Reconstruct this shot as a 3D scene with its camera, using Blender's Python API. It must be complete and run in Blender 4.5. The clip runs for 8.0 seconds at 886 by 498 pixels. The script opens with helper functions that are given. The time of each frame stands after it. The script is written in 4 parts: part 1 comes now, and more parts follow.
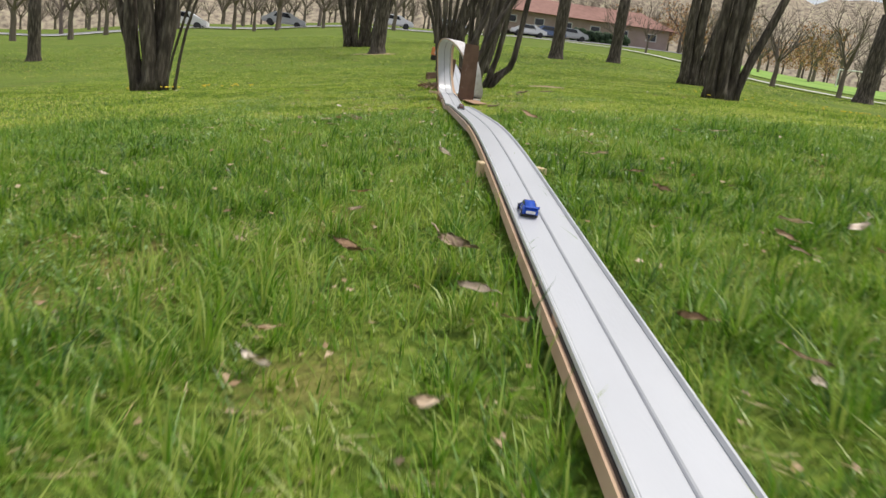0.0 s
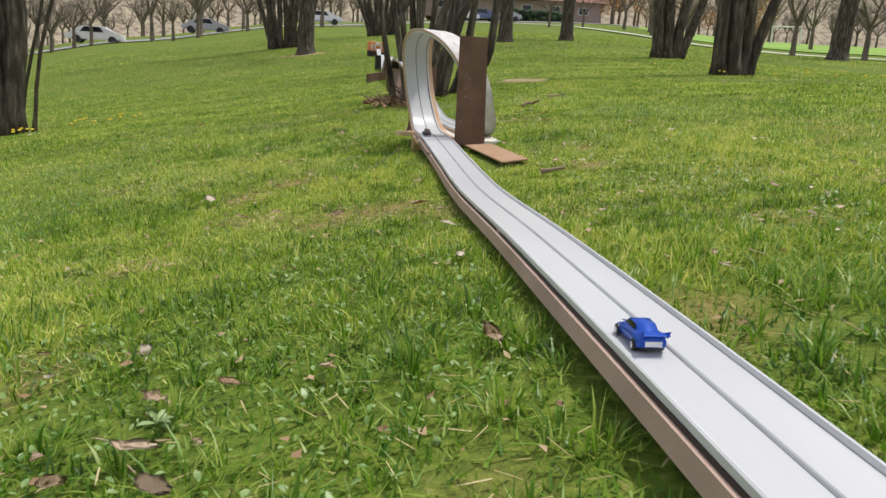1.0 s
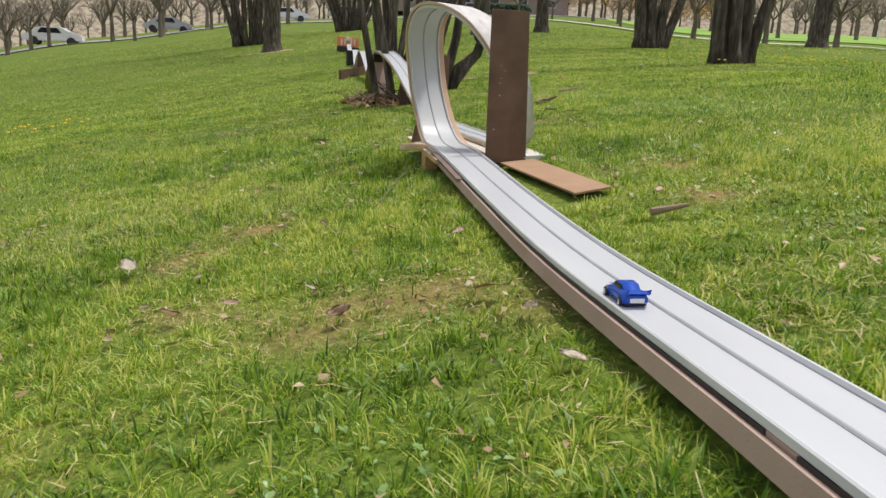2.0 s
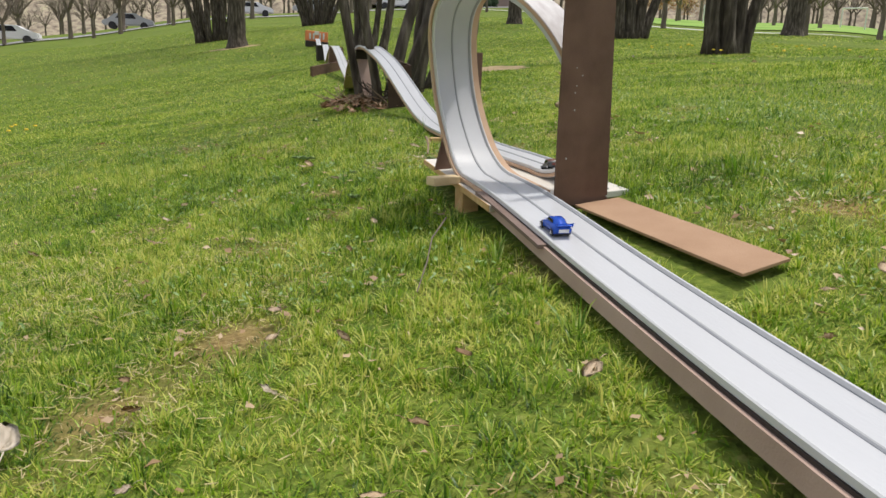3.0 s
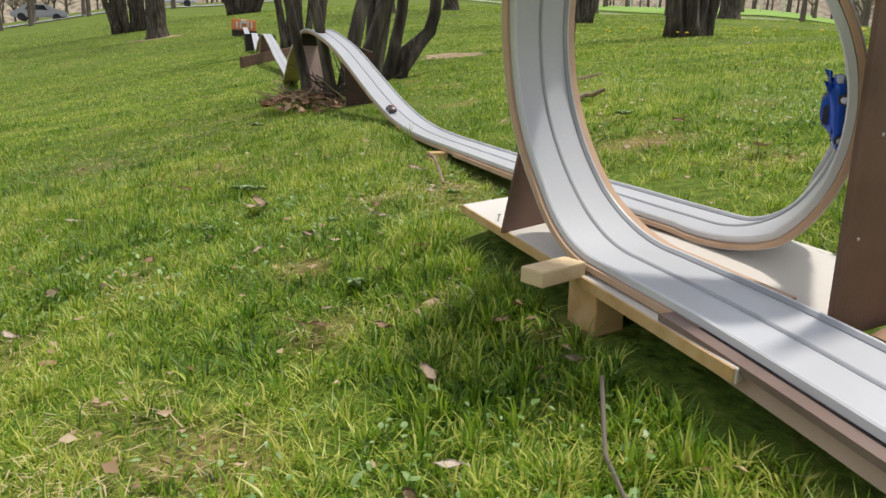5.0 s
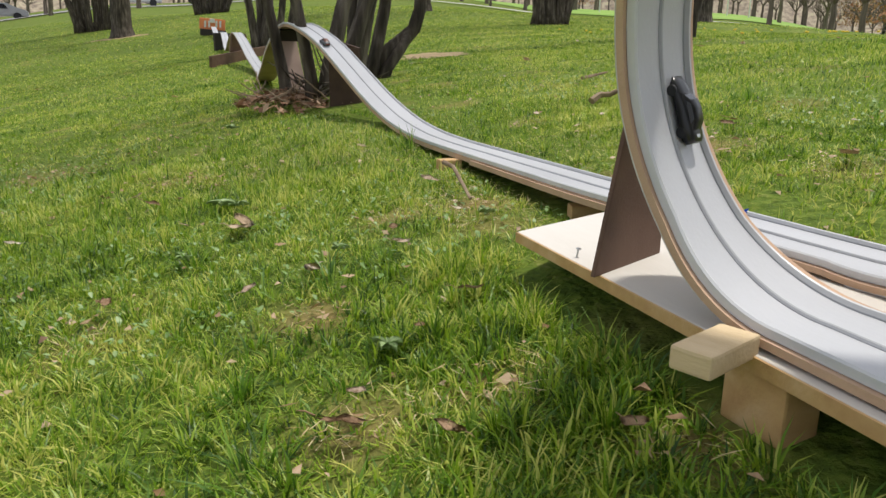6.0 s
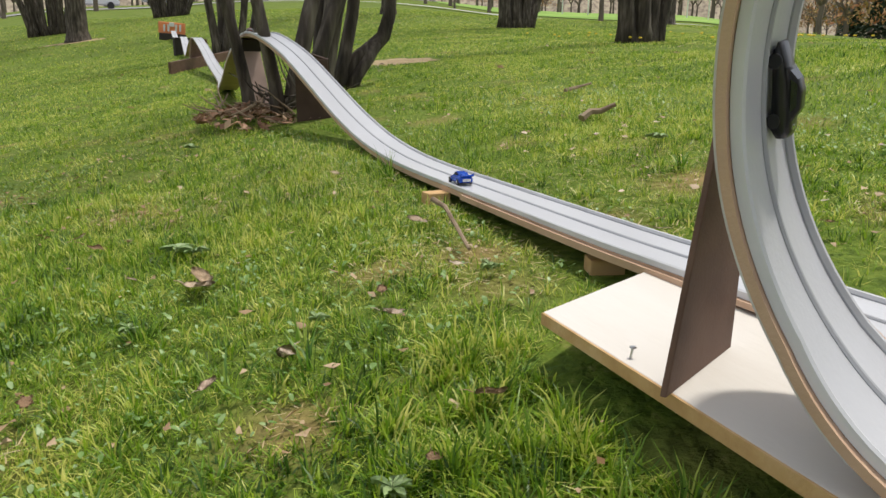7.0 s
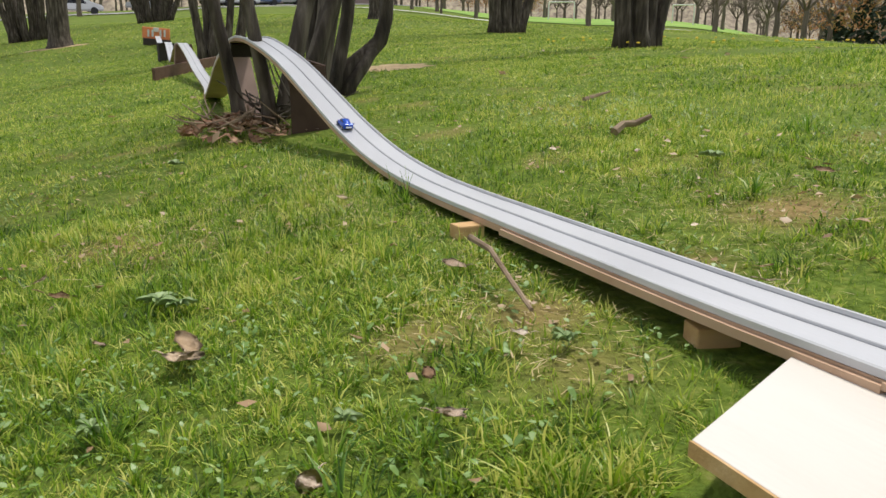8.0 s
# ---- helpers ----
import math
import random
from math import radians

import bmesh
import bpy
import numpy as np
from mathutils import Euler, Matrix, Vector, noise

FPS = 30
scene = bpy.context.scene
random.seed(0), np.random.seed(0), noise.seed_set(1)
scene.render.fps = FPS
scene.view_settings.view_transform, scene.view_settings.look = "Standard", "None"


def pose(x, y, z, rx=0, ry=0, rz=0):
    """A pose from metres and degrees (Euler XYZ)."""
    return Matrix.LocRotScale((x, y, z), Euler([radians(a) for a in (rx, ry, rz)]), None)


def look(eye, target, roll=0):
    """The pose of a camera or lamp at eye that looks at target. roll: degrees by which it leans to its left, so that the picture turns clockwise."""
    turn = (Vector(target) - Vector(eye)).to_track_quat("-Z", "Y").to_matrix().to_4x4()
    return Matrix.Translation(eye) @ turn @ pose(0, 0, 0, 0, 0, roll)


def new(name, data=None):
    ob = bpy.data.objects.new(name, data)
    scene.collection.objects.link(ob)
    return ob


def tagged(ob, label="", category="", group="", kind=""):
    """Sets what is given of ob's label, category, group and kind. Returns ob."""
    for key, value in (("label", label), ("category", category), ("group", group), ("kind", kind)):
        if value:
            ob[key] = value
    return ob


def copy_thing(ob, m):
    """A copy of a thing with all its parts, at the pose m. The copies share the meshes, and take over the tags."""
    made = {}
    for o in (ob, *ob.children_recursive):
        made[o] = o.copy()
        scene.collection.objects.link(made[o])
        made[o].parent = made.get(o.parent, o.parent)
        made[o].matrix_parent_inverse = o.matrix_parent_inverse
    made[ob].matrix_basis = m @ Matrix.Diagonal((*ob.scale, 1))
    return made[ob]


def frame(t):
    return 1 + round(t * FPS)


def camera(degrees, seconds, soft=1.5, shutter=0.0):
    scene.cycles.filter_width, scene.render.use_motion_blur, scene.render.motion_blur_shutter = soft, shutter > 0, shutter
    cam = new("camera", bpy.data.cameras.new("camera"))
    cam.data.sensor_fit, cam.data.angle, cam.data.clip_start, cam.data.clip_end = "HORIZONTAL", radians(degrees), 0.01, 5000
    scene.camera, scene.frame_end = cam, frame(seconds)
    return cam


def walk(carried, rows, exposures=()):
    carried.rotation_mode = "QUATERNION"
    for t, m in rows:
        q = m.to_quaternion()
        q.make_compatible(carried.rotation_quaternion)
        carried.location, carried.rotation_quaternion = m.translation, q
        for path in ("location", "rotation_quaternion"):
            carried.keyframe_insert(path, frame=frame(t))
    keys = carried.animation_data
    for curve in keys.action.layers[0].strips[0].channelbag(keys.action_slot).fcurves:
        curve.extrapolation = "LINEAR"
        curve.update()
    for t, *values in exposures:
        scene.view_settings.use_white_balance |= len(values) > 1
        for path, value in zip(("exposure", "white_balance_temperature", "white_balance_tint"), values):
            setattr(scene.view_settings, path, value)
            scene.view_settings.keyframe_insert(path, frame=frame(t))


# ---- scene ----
SIZE = 1.35
cam = camera(62.14, 8.0, shutter=0.06)
PATH = [
    (0, (-0.1167, -4.2857, 0.1337), (76.994, -8.425, -1.797)),
    (0.2, (-0.1395, -3.6708, 0.1947), (76.640, -7.014, -2.792)),
    (0.3, (-0.1534, -3.3954, 0.2183), (76.538, -6.406, -3.502)),
    (0.5, (-0.1569, -2.7405, 0.2388), (76.616, -4.853, -4.920)),
    (0.8, (-0.1774, -2.2548, 0.2416), (76.723, -3.689, -6.295)),
    (1, (-0.1836, -2.1147, 0.2339), (76.726, -3.253, -6.743)),
    (2.5, (-0.2502, -1.1940, 0.2188), (76.277, -1.810, -10.379)),
    (3, (-0.2686, -0.9721, 0.2348), (76.059, -1.361, -11.610)),
    (3.5, (-0.2803, -0.7649, 0.2370), (75.912, -0.899, -12.993)),
    (4, (-0.2730, -0.5890, 0.2468), (75.656, -0.609, -14.346)),
    (4.5, (-0.2750, -0.4520, 0.2391), (75.389, -0.420, -15.698)),
    (6, (-0.2888, -0.0937, 0.2060), (75.494, -0.791, -19.122)),
    (6.5, (-0.2831, -0.0110, 0.2251), (75.557, -0.643, -20.507)),
    (7, (-0.2680, 0.0610, 0.2334), (75.679, -0.554, -21.812)),
    (7.5, (-0.2611, 0.1339, 0.2312), (75.938, -0.430, -22.673)),
    (8, (-0.2535, 0.2587, 0.2363), (76.073, -0.482, -22.857)),
]
walk(cam, [(t, pose(*(SIZE * v for v in eye), *turn)) for t, eye, turn in PATH])

# ---- light: a bright hazy sky with a high, soft sun ----
world = bpy.data.worlds.new("world")
scene.world = world
world.use_nodes = True
wn = world.node_tree
sky = wn.nodes.new("ShaderNodeTexSky")
sky.sky_type = "NISHITA"
sky.sun_disc = False
sky.sun_elevation = radians(70)
sky.sun_rotation = radians(65)
sky.air_density, sky.dust_density, sky.ozone_density = 1.0, 4.0, 1.0
mixw = wn.nodes.new("ShaderNodeMixRGB")
mixw.inputs[0].default_value = 0.55
mixw.inputs[2].default_value = (9.0, 9.2, 9.6, 1)
wn.links.new(sky.outputs[0], mixw.inputs[1])
wn.links.new(mixw.outputs[0], wn.nodes["Background"].inputs[0])
wn.nodes["Background"].inputs[1].default_value = 0.103
sun_data = bpy.data.lights.new("sun", "SUN")
sun_data.energy, sun_data.angle, sun_data.color = 2.85, radians(4), (1.0, 0.95, 0.87)
sun_lamp = new("sun", sun_data)
sun_lamp.matrix_world = look((2.8, 1.3, 8.2), (0, 0, 0))


# ---- materials ----
def material(name, base, rough=0.7, metal=0.0, spec=0.5):
    m = bpy.data.materials.new(name)
    m.use_nodes = True
    b = m.node_tree.nodes["Principled BSDF"]
    b.inputs["Base Color"].default_value = (*base, 1)
    b.inputs["Roughness"].default_value = rough
    b.inputs["Metallic"].default_value = metal
    b.inputs["Specular IOR Level"].default_value = spec
    return m


def mottled(name, colours, scale, rough=0.7, bump=0.0, stretch=(1, 1, 1), detail=6.0, metal=0.0, spec=0.4, fine=0.0, random_by=""):
    """A node material: noise at two scales runs through the colours; random_by: 'island' or 'object' shifts each piece."""
    m = material(name, colours[0], rough, metal, spec)
    nt = m.node_tree
    b = nt.nodes["Principled BSDF"]
    co = nt.nodes.new("ShaderNodeTexCoord")
    mp = nt.nodes.new("ShaderNodeMapping")
    mp.inputs["Scale"].default_value = stretch
    nt.links.new(co.outputs["Object"], mp.inputs[0])
    n1 = nt.nodes.new("ShaderNodeTexNoise")
    n1.inputs["Scale"].default_value, n1.inputs["Detail"].default_value = scale, detail
    nt.links.new(mp.outputs[0], n1.inputs["Vector"])
    ramp = nt.nodes.new("ShaderNodeValToRGB")
    el = ramp.color_ramp.elements
    el[0].position, el[1].position = 0.28, 0.72
    el[0].color, el[1].color = (*colours[0], 1), (*colours[-1], 1)
    for i, c in enumerate(colours[1:-1]):
        el.new(0.28 + 0.44 * (i + 1) / (len(colours) - 1)).color = (*c, 1)
    factor = n1.outputs["Fac"]
    if random_by:
        if random_by == "island":
            rnd = nt.nodes.new("ShaderNodeNewGeometry").outputs["Random Per Island"]
        else:
            rnd = nt.nodes.new("ShaderNodeObjectInfo").outputs["Random"]
        mx = nt.nodes.new("ShaderNodeMath")
        mx.operation = "MULTIPLY_ADD"
        nt.links.new(rnd, mx.inputs[0])
        mx.inputs[1].default_value, mx.inputs[2].default_value = 0.6, -0.3
        ad = nt.nodes.new("ShaderNodeMath")
        nt.links.new(factor, ad.inputs[0])
        nt.links.new(mx.outputs[0], ad.inputs[1])
        factor = ad.outputs[0]
    nt.links.new(factor, ramp.inputs[0])
    nt.links.new(ramp.outputs[0], b.inputs["Base Color"])
    if bump:
        n2 = nt.nodes.new("ShaderNodeTexNoise")
        n2.inputs["Scale"].default_value, n2.inputs["Detail"].default_value = fine or scale * 6, 8
        nt.links.new(mp.outputs[0], n2.inputs["Vector"])
        bp = nt.nodes.new("ShaderNodeBump")
        bp.inputs["Strength"].default_value, bp.inputs["Distance"].default_value = bump, 0.01
        nt.links.new(n2.outputs["Fac"], bp.inputs["Height"])
        nt.links.new(bp.outputs[0], b.inputs["Normal"])
    return m


M_LANE = mottled("lane_plastic", [(.50, .51, .535), (.57, .58, .605)], 9, .32, .05, (1, .3, 1), spec=.5, fine=300)
M_RAIL = mottled("rail_plastic", [(.30, .31, .33), (.40, .41, .43)], 14, .45, .05, spec=.4)
M_LIP = mottled("lip_plastic", [(.55, .56, .58), (.66, .67, .69)], 14, .4, .05, spec=.4)
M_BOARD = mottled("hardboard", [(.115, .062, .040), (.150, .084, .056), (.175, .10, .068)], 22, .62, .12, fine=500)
# the same hardboard at half brightness: shade put into the colour
M_BOARD_SHADED = mottled("shaded_hardboard", [(0.058, 0.031, 0.020), (0.075, 0.042, 0.028), (0.087, 0.050, 0.034)], 22, .62, .12, fine=500)
M_TAN = mottled("tan_hardboard", [(.47, .31, .20), (.55, .37, .25), (.60, .42, .28)], 18, .75, .15, fine=420)
M_PINK = mottled("faded_hardboard", [(.37, .26, .21), (.44, .315, .26), (.50, .36, .30)], 10, .75, .15, fine=420)
M_FADED = mottled("weathered_hardboard", [(.15, .10, .082), (.19, .13, .108), (.23, .165, .14)], 16, .7, .15, fine=420)
M_PLANK = mottled("brown_plank", [(.31, .185, .11), (.37, .225, .135), (.42, .265, .165)], 10, .75, .15, fine=420)
M_PINE = mottled("pine_wood", [(.50, .29, .12), (.60, .38, .17), (.68, .47, .25)], 7, .65, .2, (1, 6, 6), fine=60)
M_PINE_CUT = mottled("pine_cut_face", [(.60, .44, .24), (.74, .58, .36)], 12, .7, .2, (4, 1, 4), fine=80)
M_WHITE = mottled("white_painted_board", [(.54, .49, .43), (.66, .62, .56), (.72, .69, .64)], 6, .55, .12, (1, .25, 1), fine=120)
M_MOTTLE = mottled("painted_underside", [(.50, .46, .46), (.70, .68, .68)], 40, .6, .1)
M_BARK = mottled("bark", [(.025, .02, .015), (.075, .06, .046), (.20, .17, .135)], 26, .9, 1.6, (1, 1, .18), detail=12, fine=60)
M_BARK_FAR = mottled("bark_far", [(.11, .088, .07), (.22, .18, .145)], 4, .9, .5, (1, 1, .25), fine=20)
M_TWIG = mottled("twig_wood", [(.20, .14, .09), (.36, .27, .18)], 25, .85, .3, random_by="island")
M_LEAF = mottled("dry_leaf", [(.33, .20, .11), (.50, .35, .21), (.62, .48, .33)], 45, .7, .35, random_by="object", fine=160)
M_LEAF_PALE = mottled("pale_dry_leaf", [(.52, .38, .27), (.66, .53, .41), (.78, .68, .56)], 45, .7, .35, random_by="object", fine=160)
M_STEEL = material("steel_screw", (.55, .55, .55), .35, 1.0)
M_TYRE = material("black_tyre", (.018, .018, .02), .5)
M_GLASS_DARK = material("dark_window", (.012, .014, .02), .12, 0, .6)
M_BLUE = material("blue_metal_paint", (.006, .075, .50), .22, .25, .6)
M_BLUE_DARK = material("dark_blue_paint", (.004, .03, .22), .3, .1, .6)
M_BLACK = material("black_metal_paint", (.010, .010, .011), .28, .0, .5)
M_GREY_CAR = material("grey_metal_paint", (.12, .125, .13), .3, .6, .5)
M_RED_CAR = material("red_strip", (.18, .05, .035), .35)
M_CHROME = material("chrome_plastic", (.6, .61, .63), .22, 1.0)
M_ORANGE = mottled("orange_plastic", [(.80, .24, .08), (.88, .32, .13)], 6, .5)
M_WHITE_P = material("white_plastic", (.75, .74, .72), .5)
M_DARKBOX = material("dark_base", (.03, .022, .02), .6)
M_ROAD = mottled("asphalt", [(.20, .20, .20), (.29, .285, .28)], .6, .9, .2)
M_PATH = mottled("concrete_path", [(.50, .49, .46), (.62, .60, .57)], .8, .9, .1)
M_ROOF = mottled("roof_shingle", [(.24, .125, .10), (.33, .18, .145)], 1.2, .85, .2)
M_WALL = mottled("house_wall", [(.34, .25, .22), (.42, .32, .29)], .9, .85, .1)
M_HEDGE = mottled("evergreen", [(.018, .035, .016), (.05, .085, .035)], 5, .9, .6, random_by="island")
M_BUDS = mottled("spring_buds", [(.34, .15, .06), (.46, .25, .11), (.48, .34, .15)], 2.2, .9, random_by="island")
M_WOODS = mottled("far_woods", [(.13, .105, .085), (.27, .22, .165), (.40, .34, .25), (.42, .40, .24)], .9, 1.0, .6, (1, 1, .16), detail=14, fine=4.0)
M_FIELD = mottled("playing_field", [(.16, .30, .045), (.22, .37, .06), (.29, .42, .09)], .12, .95, .3, fine=9)
M_YELLOW = material("dandelion_yellow", (.80, .56, .03), .7)


def lawn_material():
    m = material("lawn", (.06, .11, .02), .95, 0, .15)
    nt = m.node_tree
    b = nt.nodes["Principled BSDF"]
    co = nt.nodes.new("ShaderNodeTexCoord").outputs["Object"]

    def noise_at(scale, detail):
        n = nt.nodes.new("ShaderNodeTexNoise")
        n.inputs["Scale"].default_value, n.inputs["Detail"].default_value = scale, detail
        nt.links.new(co, n.inputs["Vector"])
        return n.outputs["Fac"]

    def ramp_of(fac, stops):
        r = nt.nodes.new("ShaderNodeValToRGB")
        e = r.color_ramp.elements
        e[0].position, e[0].color = stops[0][0], (*stops[0][1], 1)
        e[1].position, e[1].color = stops[-1][0], (*stops[-1][1], 1)
        for p, c in stops[1:-1]:
            e.new(p).color = (*c, 1)
        nt.links.new(fac, r.inputs[0])
        return r.outputs[0]

    wide = ramp_of(noise_at(.55, 5), [(.3, (.085, .15, .016)), (.5, (.12, .205, .023)), (.68, (.19, .26, .04))])
    small = ramp_of(noise_at(75, 8), [(.3, (.045, .05, .015)), (.48, (.11, .145, .025)), (.6, (.19, .22, .04)), (.75, (.36, .30, .13))])
    mixa = nt.nodes.new("ShaderNodeMixRGB")
    mixa.inputs[0].default_value = .5
    nt.links.new(wide, mixa.inputs[1])
    nt.links.new(small, mixa.inputs[2])
    soil = ramp_of(noise_at(2.6, 7), [(.60, (0, 0, 0)), (.72, (1, 1, 1))])
    mixb = nt.nodes.new("ShaderNodeMixRGB")
    half = nt.nodes.new("ShaderNodeMath")
    half.operation = "MULTIPLY"
    half.inputs[1].default_value = .55
    nt.links.new(soil, half.inputs[0])
    at = nt.nodes.new("ShaderNodeAttribute")
    at.attribute_name = "worn"
    wear = nt.nodes.new("ShaderNodeMath")
    wear.operation = "MULTIPLY_ADD"
    wear.use_clamp = True
    wear.inputs[1].default_value = .8
    nt.links.new(at.outputs["Fac"], wear.inputs[0])
    nt.links.new(half.outputs[0], wear.inputs[2])
    nt.links.new(wear.outputs[0], mixb.inputs[0])
    nt.links.new(mixa.outputs[0], mixb.inputs[1])
    mixb.inputs[2].default_value = (.33, .21, .10, 1)
    nt.links.new(mixb.outputs[0], b.inputs["Base Color"])
    bp = nt.nodes.new("ShaderNodeBump")
    bp.inputs["Strength"].default_value, bp.inputs["Distance"].default_value = .9, .03
    nt.links.new(noise_at(42, 9), bp.inputs["Height"])
    nt.links.new(bp.outputs[0], b.inputs["Normal"])
    return m


def blade_material(name, stops, trans=.33):
    """Grass: each blade takes its own green, paler in broad patches."""
    m = material(name, stops[1], .42, 0, .5)
    nt = m.node_tree
    b = nt.nodes["Principled BSDF"]
    rnd = nt.nodes.new("ShaderNodeNewGeometry").outputs["Random Per Island"]
    co = nt.nodes.new("ShaderNodeTexCoord").outputs["Object"]
    n = nt.nodes.new("ShaderNodeTexNoise")
    n.inputs["Scale"].default_value, n.inputs["Detail"].default_value = 1.7, 4
    nt.links.new(co, n.inputs["Vector"])
    n3 = nt.nodes.new("ShaderNodeTexNoise")
    n3.inputs["Scale"].default_value, n3.inputs["Detail"].default_value = 11, 3
    nt.links.new(co, n3.inputs["Vector"])
    both = nt.nodes.new("ShaderNodeMath")
    nt.links.new(n.outputs["Fac"], both.inputs[0])
    nt.links.new(n3.outputs["Fac"], both.inputs[1])
    a = nt.nodes.new("ShaderNodeMath")
    a.operation = "MULTIPLY_ADD"
    nt.links.new(both.outputs[0], a.inputs[0])
    a.inputs[1].default_value = 1.35
    a.inputs[2].default_value = -1.26
    s = nt.nodes.new("ShaderNodeMath")
    nt.links.new(rnd, s.inputs[0])
    nt.links.new(a.outputs[0], s.inputs[1])
    r = nt.nodes.new("ShaderNodeValToRGB")
    e = r.color_ramp.elements
    e[0].position, e[0].color = 0.0, (*stops[0], 1)
    e[1].position, e[1].color = 1.0, (*stops[-1], 1)
    for i, c in enumerate(stops[1:-1]):
        e.new((i + 1) / (len(stops) - 1)).color = (*c, 1)
    nt.links.new(s.outputs[0], r.inputs[0])
    nt.links.new(r.outputs[0], b.inputs["Base Color"])
    tr = nt.nodes.new("ShaderNodeBsdfTranslucent")
    nt.links.new(r.outputs[0], tr.inputs[0])
    mx = nt.nodes.new("ShaderNodeMixShader")
    mx.inputs[0].default_value = trans
    nt.links.new(b.outputs[0], mx.inputs[1])
    nt.links.new(tr.outputs[0], mx.inputs[2])
    nt.links.new(mx.outputs[0], nt.nodes["Material Output"].inputs[0])
    return m


M_LAWN = lawn_material()
M_BLADE = blade_material("grass_blade", [(.04, .10, .008), (.12, .245, .014), (.225, .38, .022), (.37, .50, .040), (.68, .67, .17)], .42)
M_BLADE_LUSH = blade_material("lush_grass_blade", [(.04, .105, .008), (.085, .205, .012), (.145, .30, .02), (.23, .38, .035), (.38, .47, .09)], .42)
M_STRAW = blade_material("straw", [(.36, .25, .10), (.50, .39, .19), (.62, .51, .29)], .15)
M_CLOVER = blade_material("broad_leaf", [(.12, .23, .045), (.19, .32, .07), (.30, .42, .17)], .2)


# ---- building helpers ----
def part(name, bm, mat, parent=None, label="", smooth=False, kind=""):
    me = bpy.data.meshes.new(name)
    bm.normal_update()
    bm.to_mesh(me)
    bm.free()
    me.materials.append(mat)
    if smooth:
        for p in me.polygons:
            p.use_smooth = True
        if smooth == "creased":
            me.set_sharp_from_angle(angle=radians(28))
    ob = new(name, me)
    if parent is not None:
        ob.parent = parent
    return tagged(ob, label=label, kind=kind)


def thing(name, m, label, category, group=""):
    ob = new(name)
    ob.matrix_world = m
    return tagged(ob, label=label, category=category, group=group)


def box_bm(size, at=(0, 0, 0), turn=(0, 0, 0), bevel=.0015, bm=None, taper=None):
    """A bevelled block, size in metres, centred at at."""
    b2 = bmesh.new()
    bmesh.ops.create_cube(b2, size=1)
    for v in b2.verts:
        v.co = Vector((v.co.x * size[0], v.co.y * size[1], v.co.z * size[2]))
        if taper and v.co.z > 0:
            v.co.x *= taper
    if bevel:
        bmesh.ops.bevel(b2, geom=b2.edges[:], offset=bevel, segments=2, affect="EDGES", profile=.6)
    b2.transform(pose(*at, *turn))
    if bm is None:
        return b2
    me = bpy.data.meshes.new("tmp")
    b2.to_mesh(me)
    b2.free()
    bm.from_mesh(me)
    bpy.data.meshes.remove(me)
    return bm


def prism(corners, z0, z1, bevel=.0015):
    """An upright slab over a plan polygon."""
    bm = bmesh.new()
    low = [bm.verts.new((x, y, z0)) for x, y in corners]
    top = [bm.verts.new((x, y, z1)) for x, y in corners]
    n = len(corners)
    bm.faces.new(low[::-1])
    bm.faces.new(top)
    for i in range(n):
        bm.faces.new((low[i], low[(i + 1) % n], top[(i + 1) % n], top[i]))
    if bevel:
        bmesh.ops.bevel(bm, geom=bm.edges[:], offset=bevel, segments=2, affect="EDGES", profile=.6)
    return bm


def slab(face, thick, bevel=.001):
    """A board: the polygon face (3D corners) given a thickness along its normal."""
    bm = bmesh.new()
    f = [Vector(c) for c in face]
    nrm = (f[1] - f[0]).cross(f[2] - f[0]).normalized() * thick
    a = [bm.verts.new(c) for c in f]
    b = [bm.verts.new(c + nrm) for c in f]
    n = len(f)
    bm.faces.new(a[::-1])
    bm.faces.new(b)
    for i in range(n):
        bm.faces.new((a[i], a[(i + 1) % n], b[(i + 1) % n], b[i]))
    if bevel:
        bmesh.ops.bevel(bm, geom=bm.edges[:], offset=bevel, segments=2, affect="EDGES", profile=.6)
    return bm


def tube(points, radii, sides=8, bm=None, wobble=0.0, rng=None, cap=True, flute=0.0):
    """A tapered, uneven round limb along points."""
    bm = bm or bmesh.new()
    rings = []
    pts = [Vector(p) for p in points]
    side = Vector((1, 0, 0))
    for i, p in enumerate(pts):
        t = (pts[min(i + 1, len(pts) - 1)] - pts[max(i - 1, 0)]).normalized()
        side = (side - t * side.dot(t))
        side = side.normalized() if side.length > 1e-4 else t.orthogonal().normalized()
        up = t.cross(side)
        ring = []
        for k in range(sides):
            a = 2 * math.pi * k / sides
            r = radii[i] * (1 + (rng.uniform(-wobble, wobble) if rng else 0) + flute * (math.sin(3 * a + .35 * i) + .6 * math.sin(7 * a - .2 * i)))
            ring.append(bm.verts.new(p + (side * math.cos(a) + up * math.sin(a)) * r))
        rings.append(ring)
    for a, b in zip(rings, rings[1:]):
        for k in range(sides):
            bm.faces.new((a[k], a[(k + 1) % sides], b[(k + 1) % sides], b[k]))
    if cap:
        bm.faces.new(rings[0][::-1])
        bm.faces.new(rings[-1])
    return bm


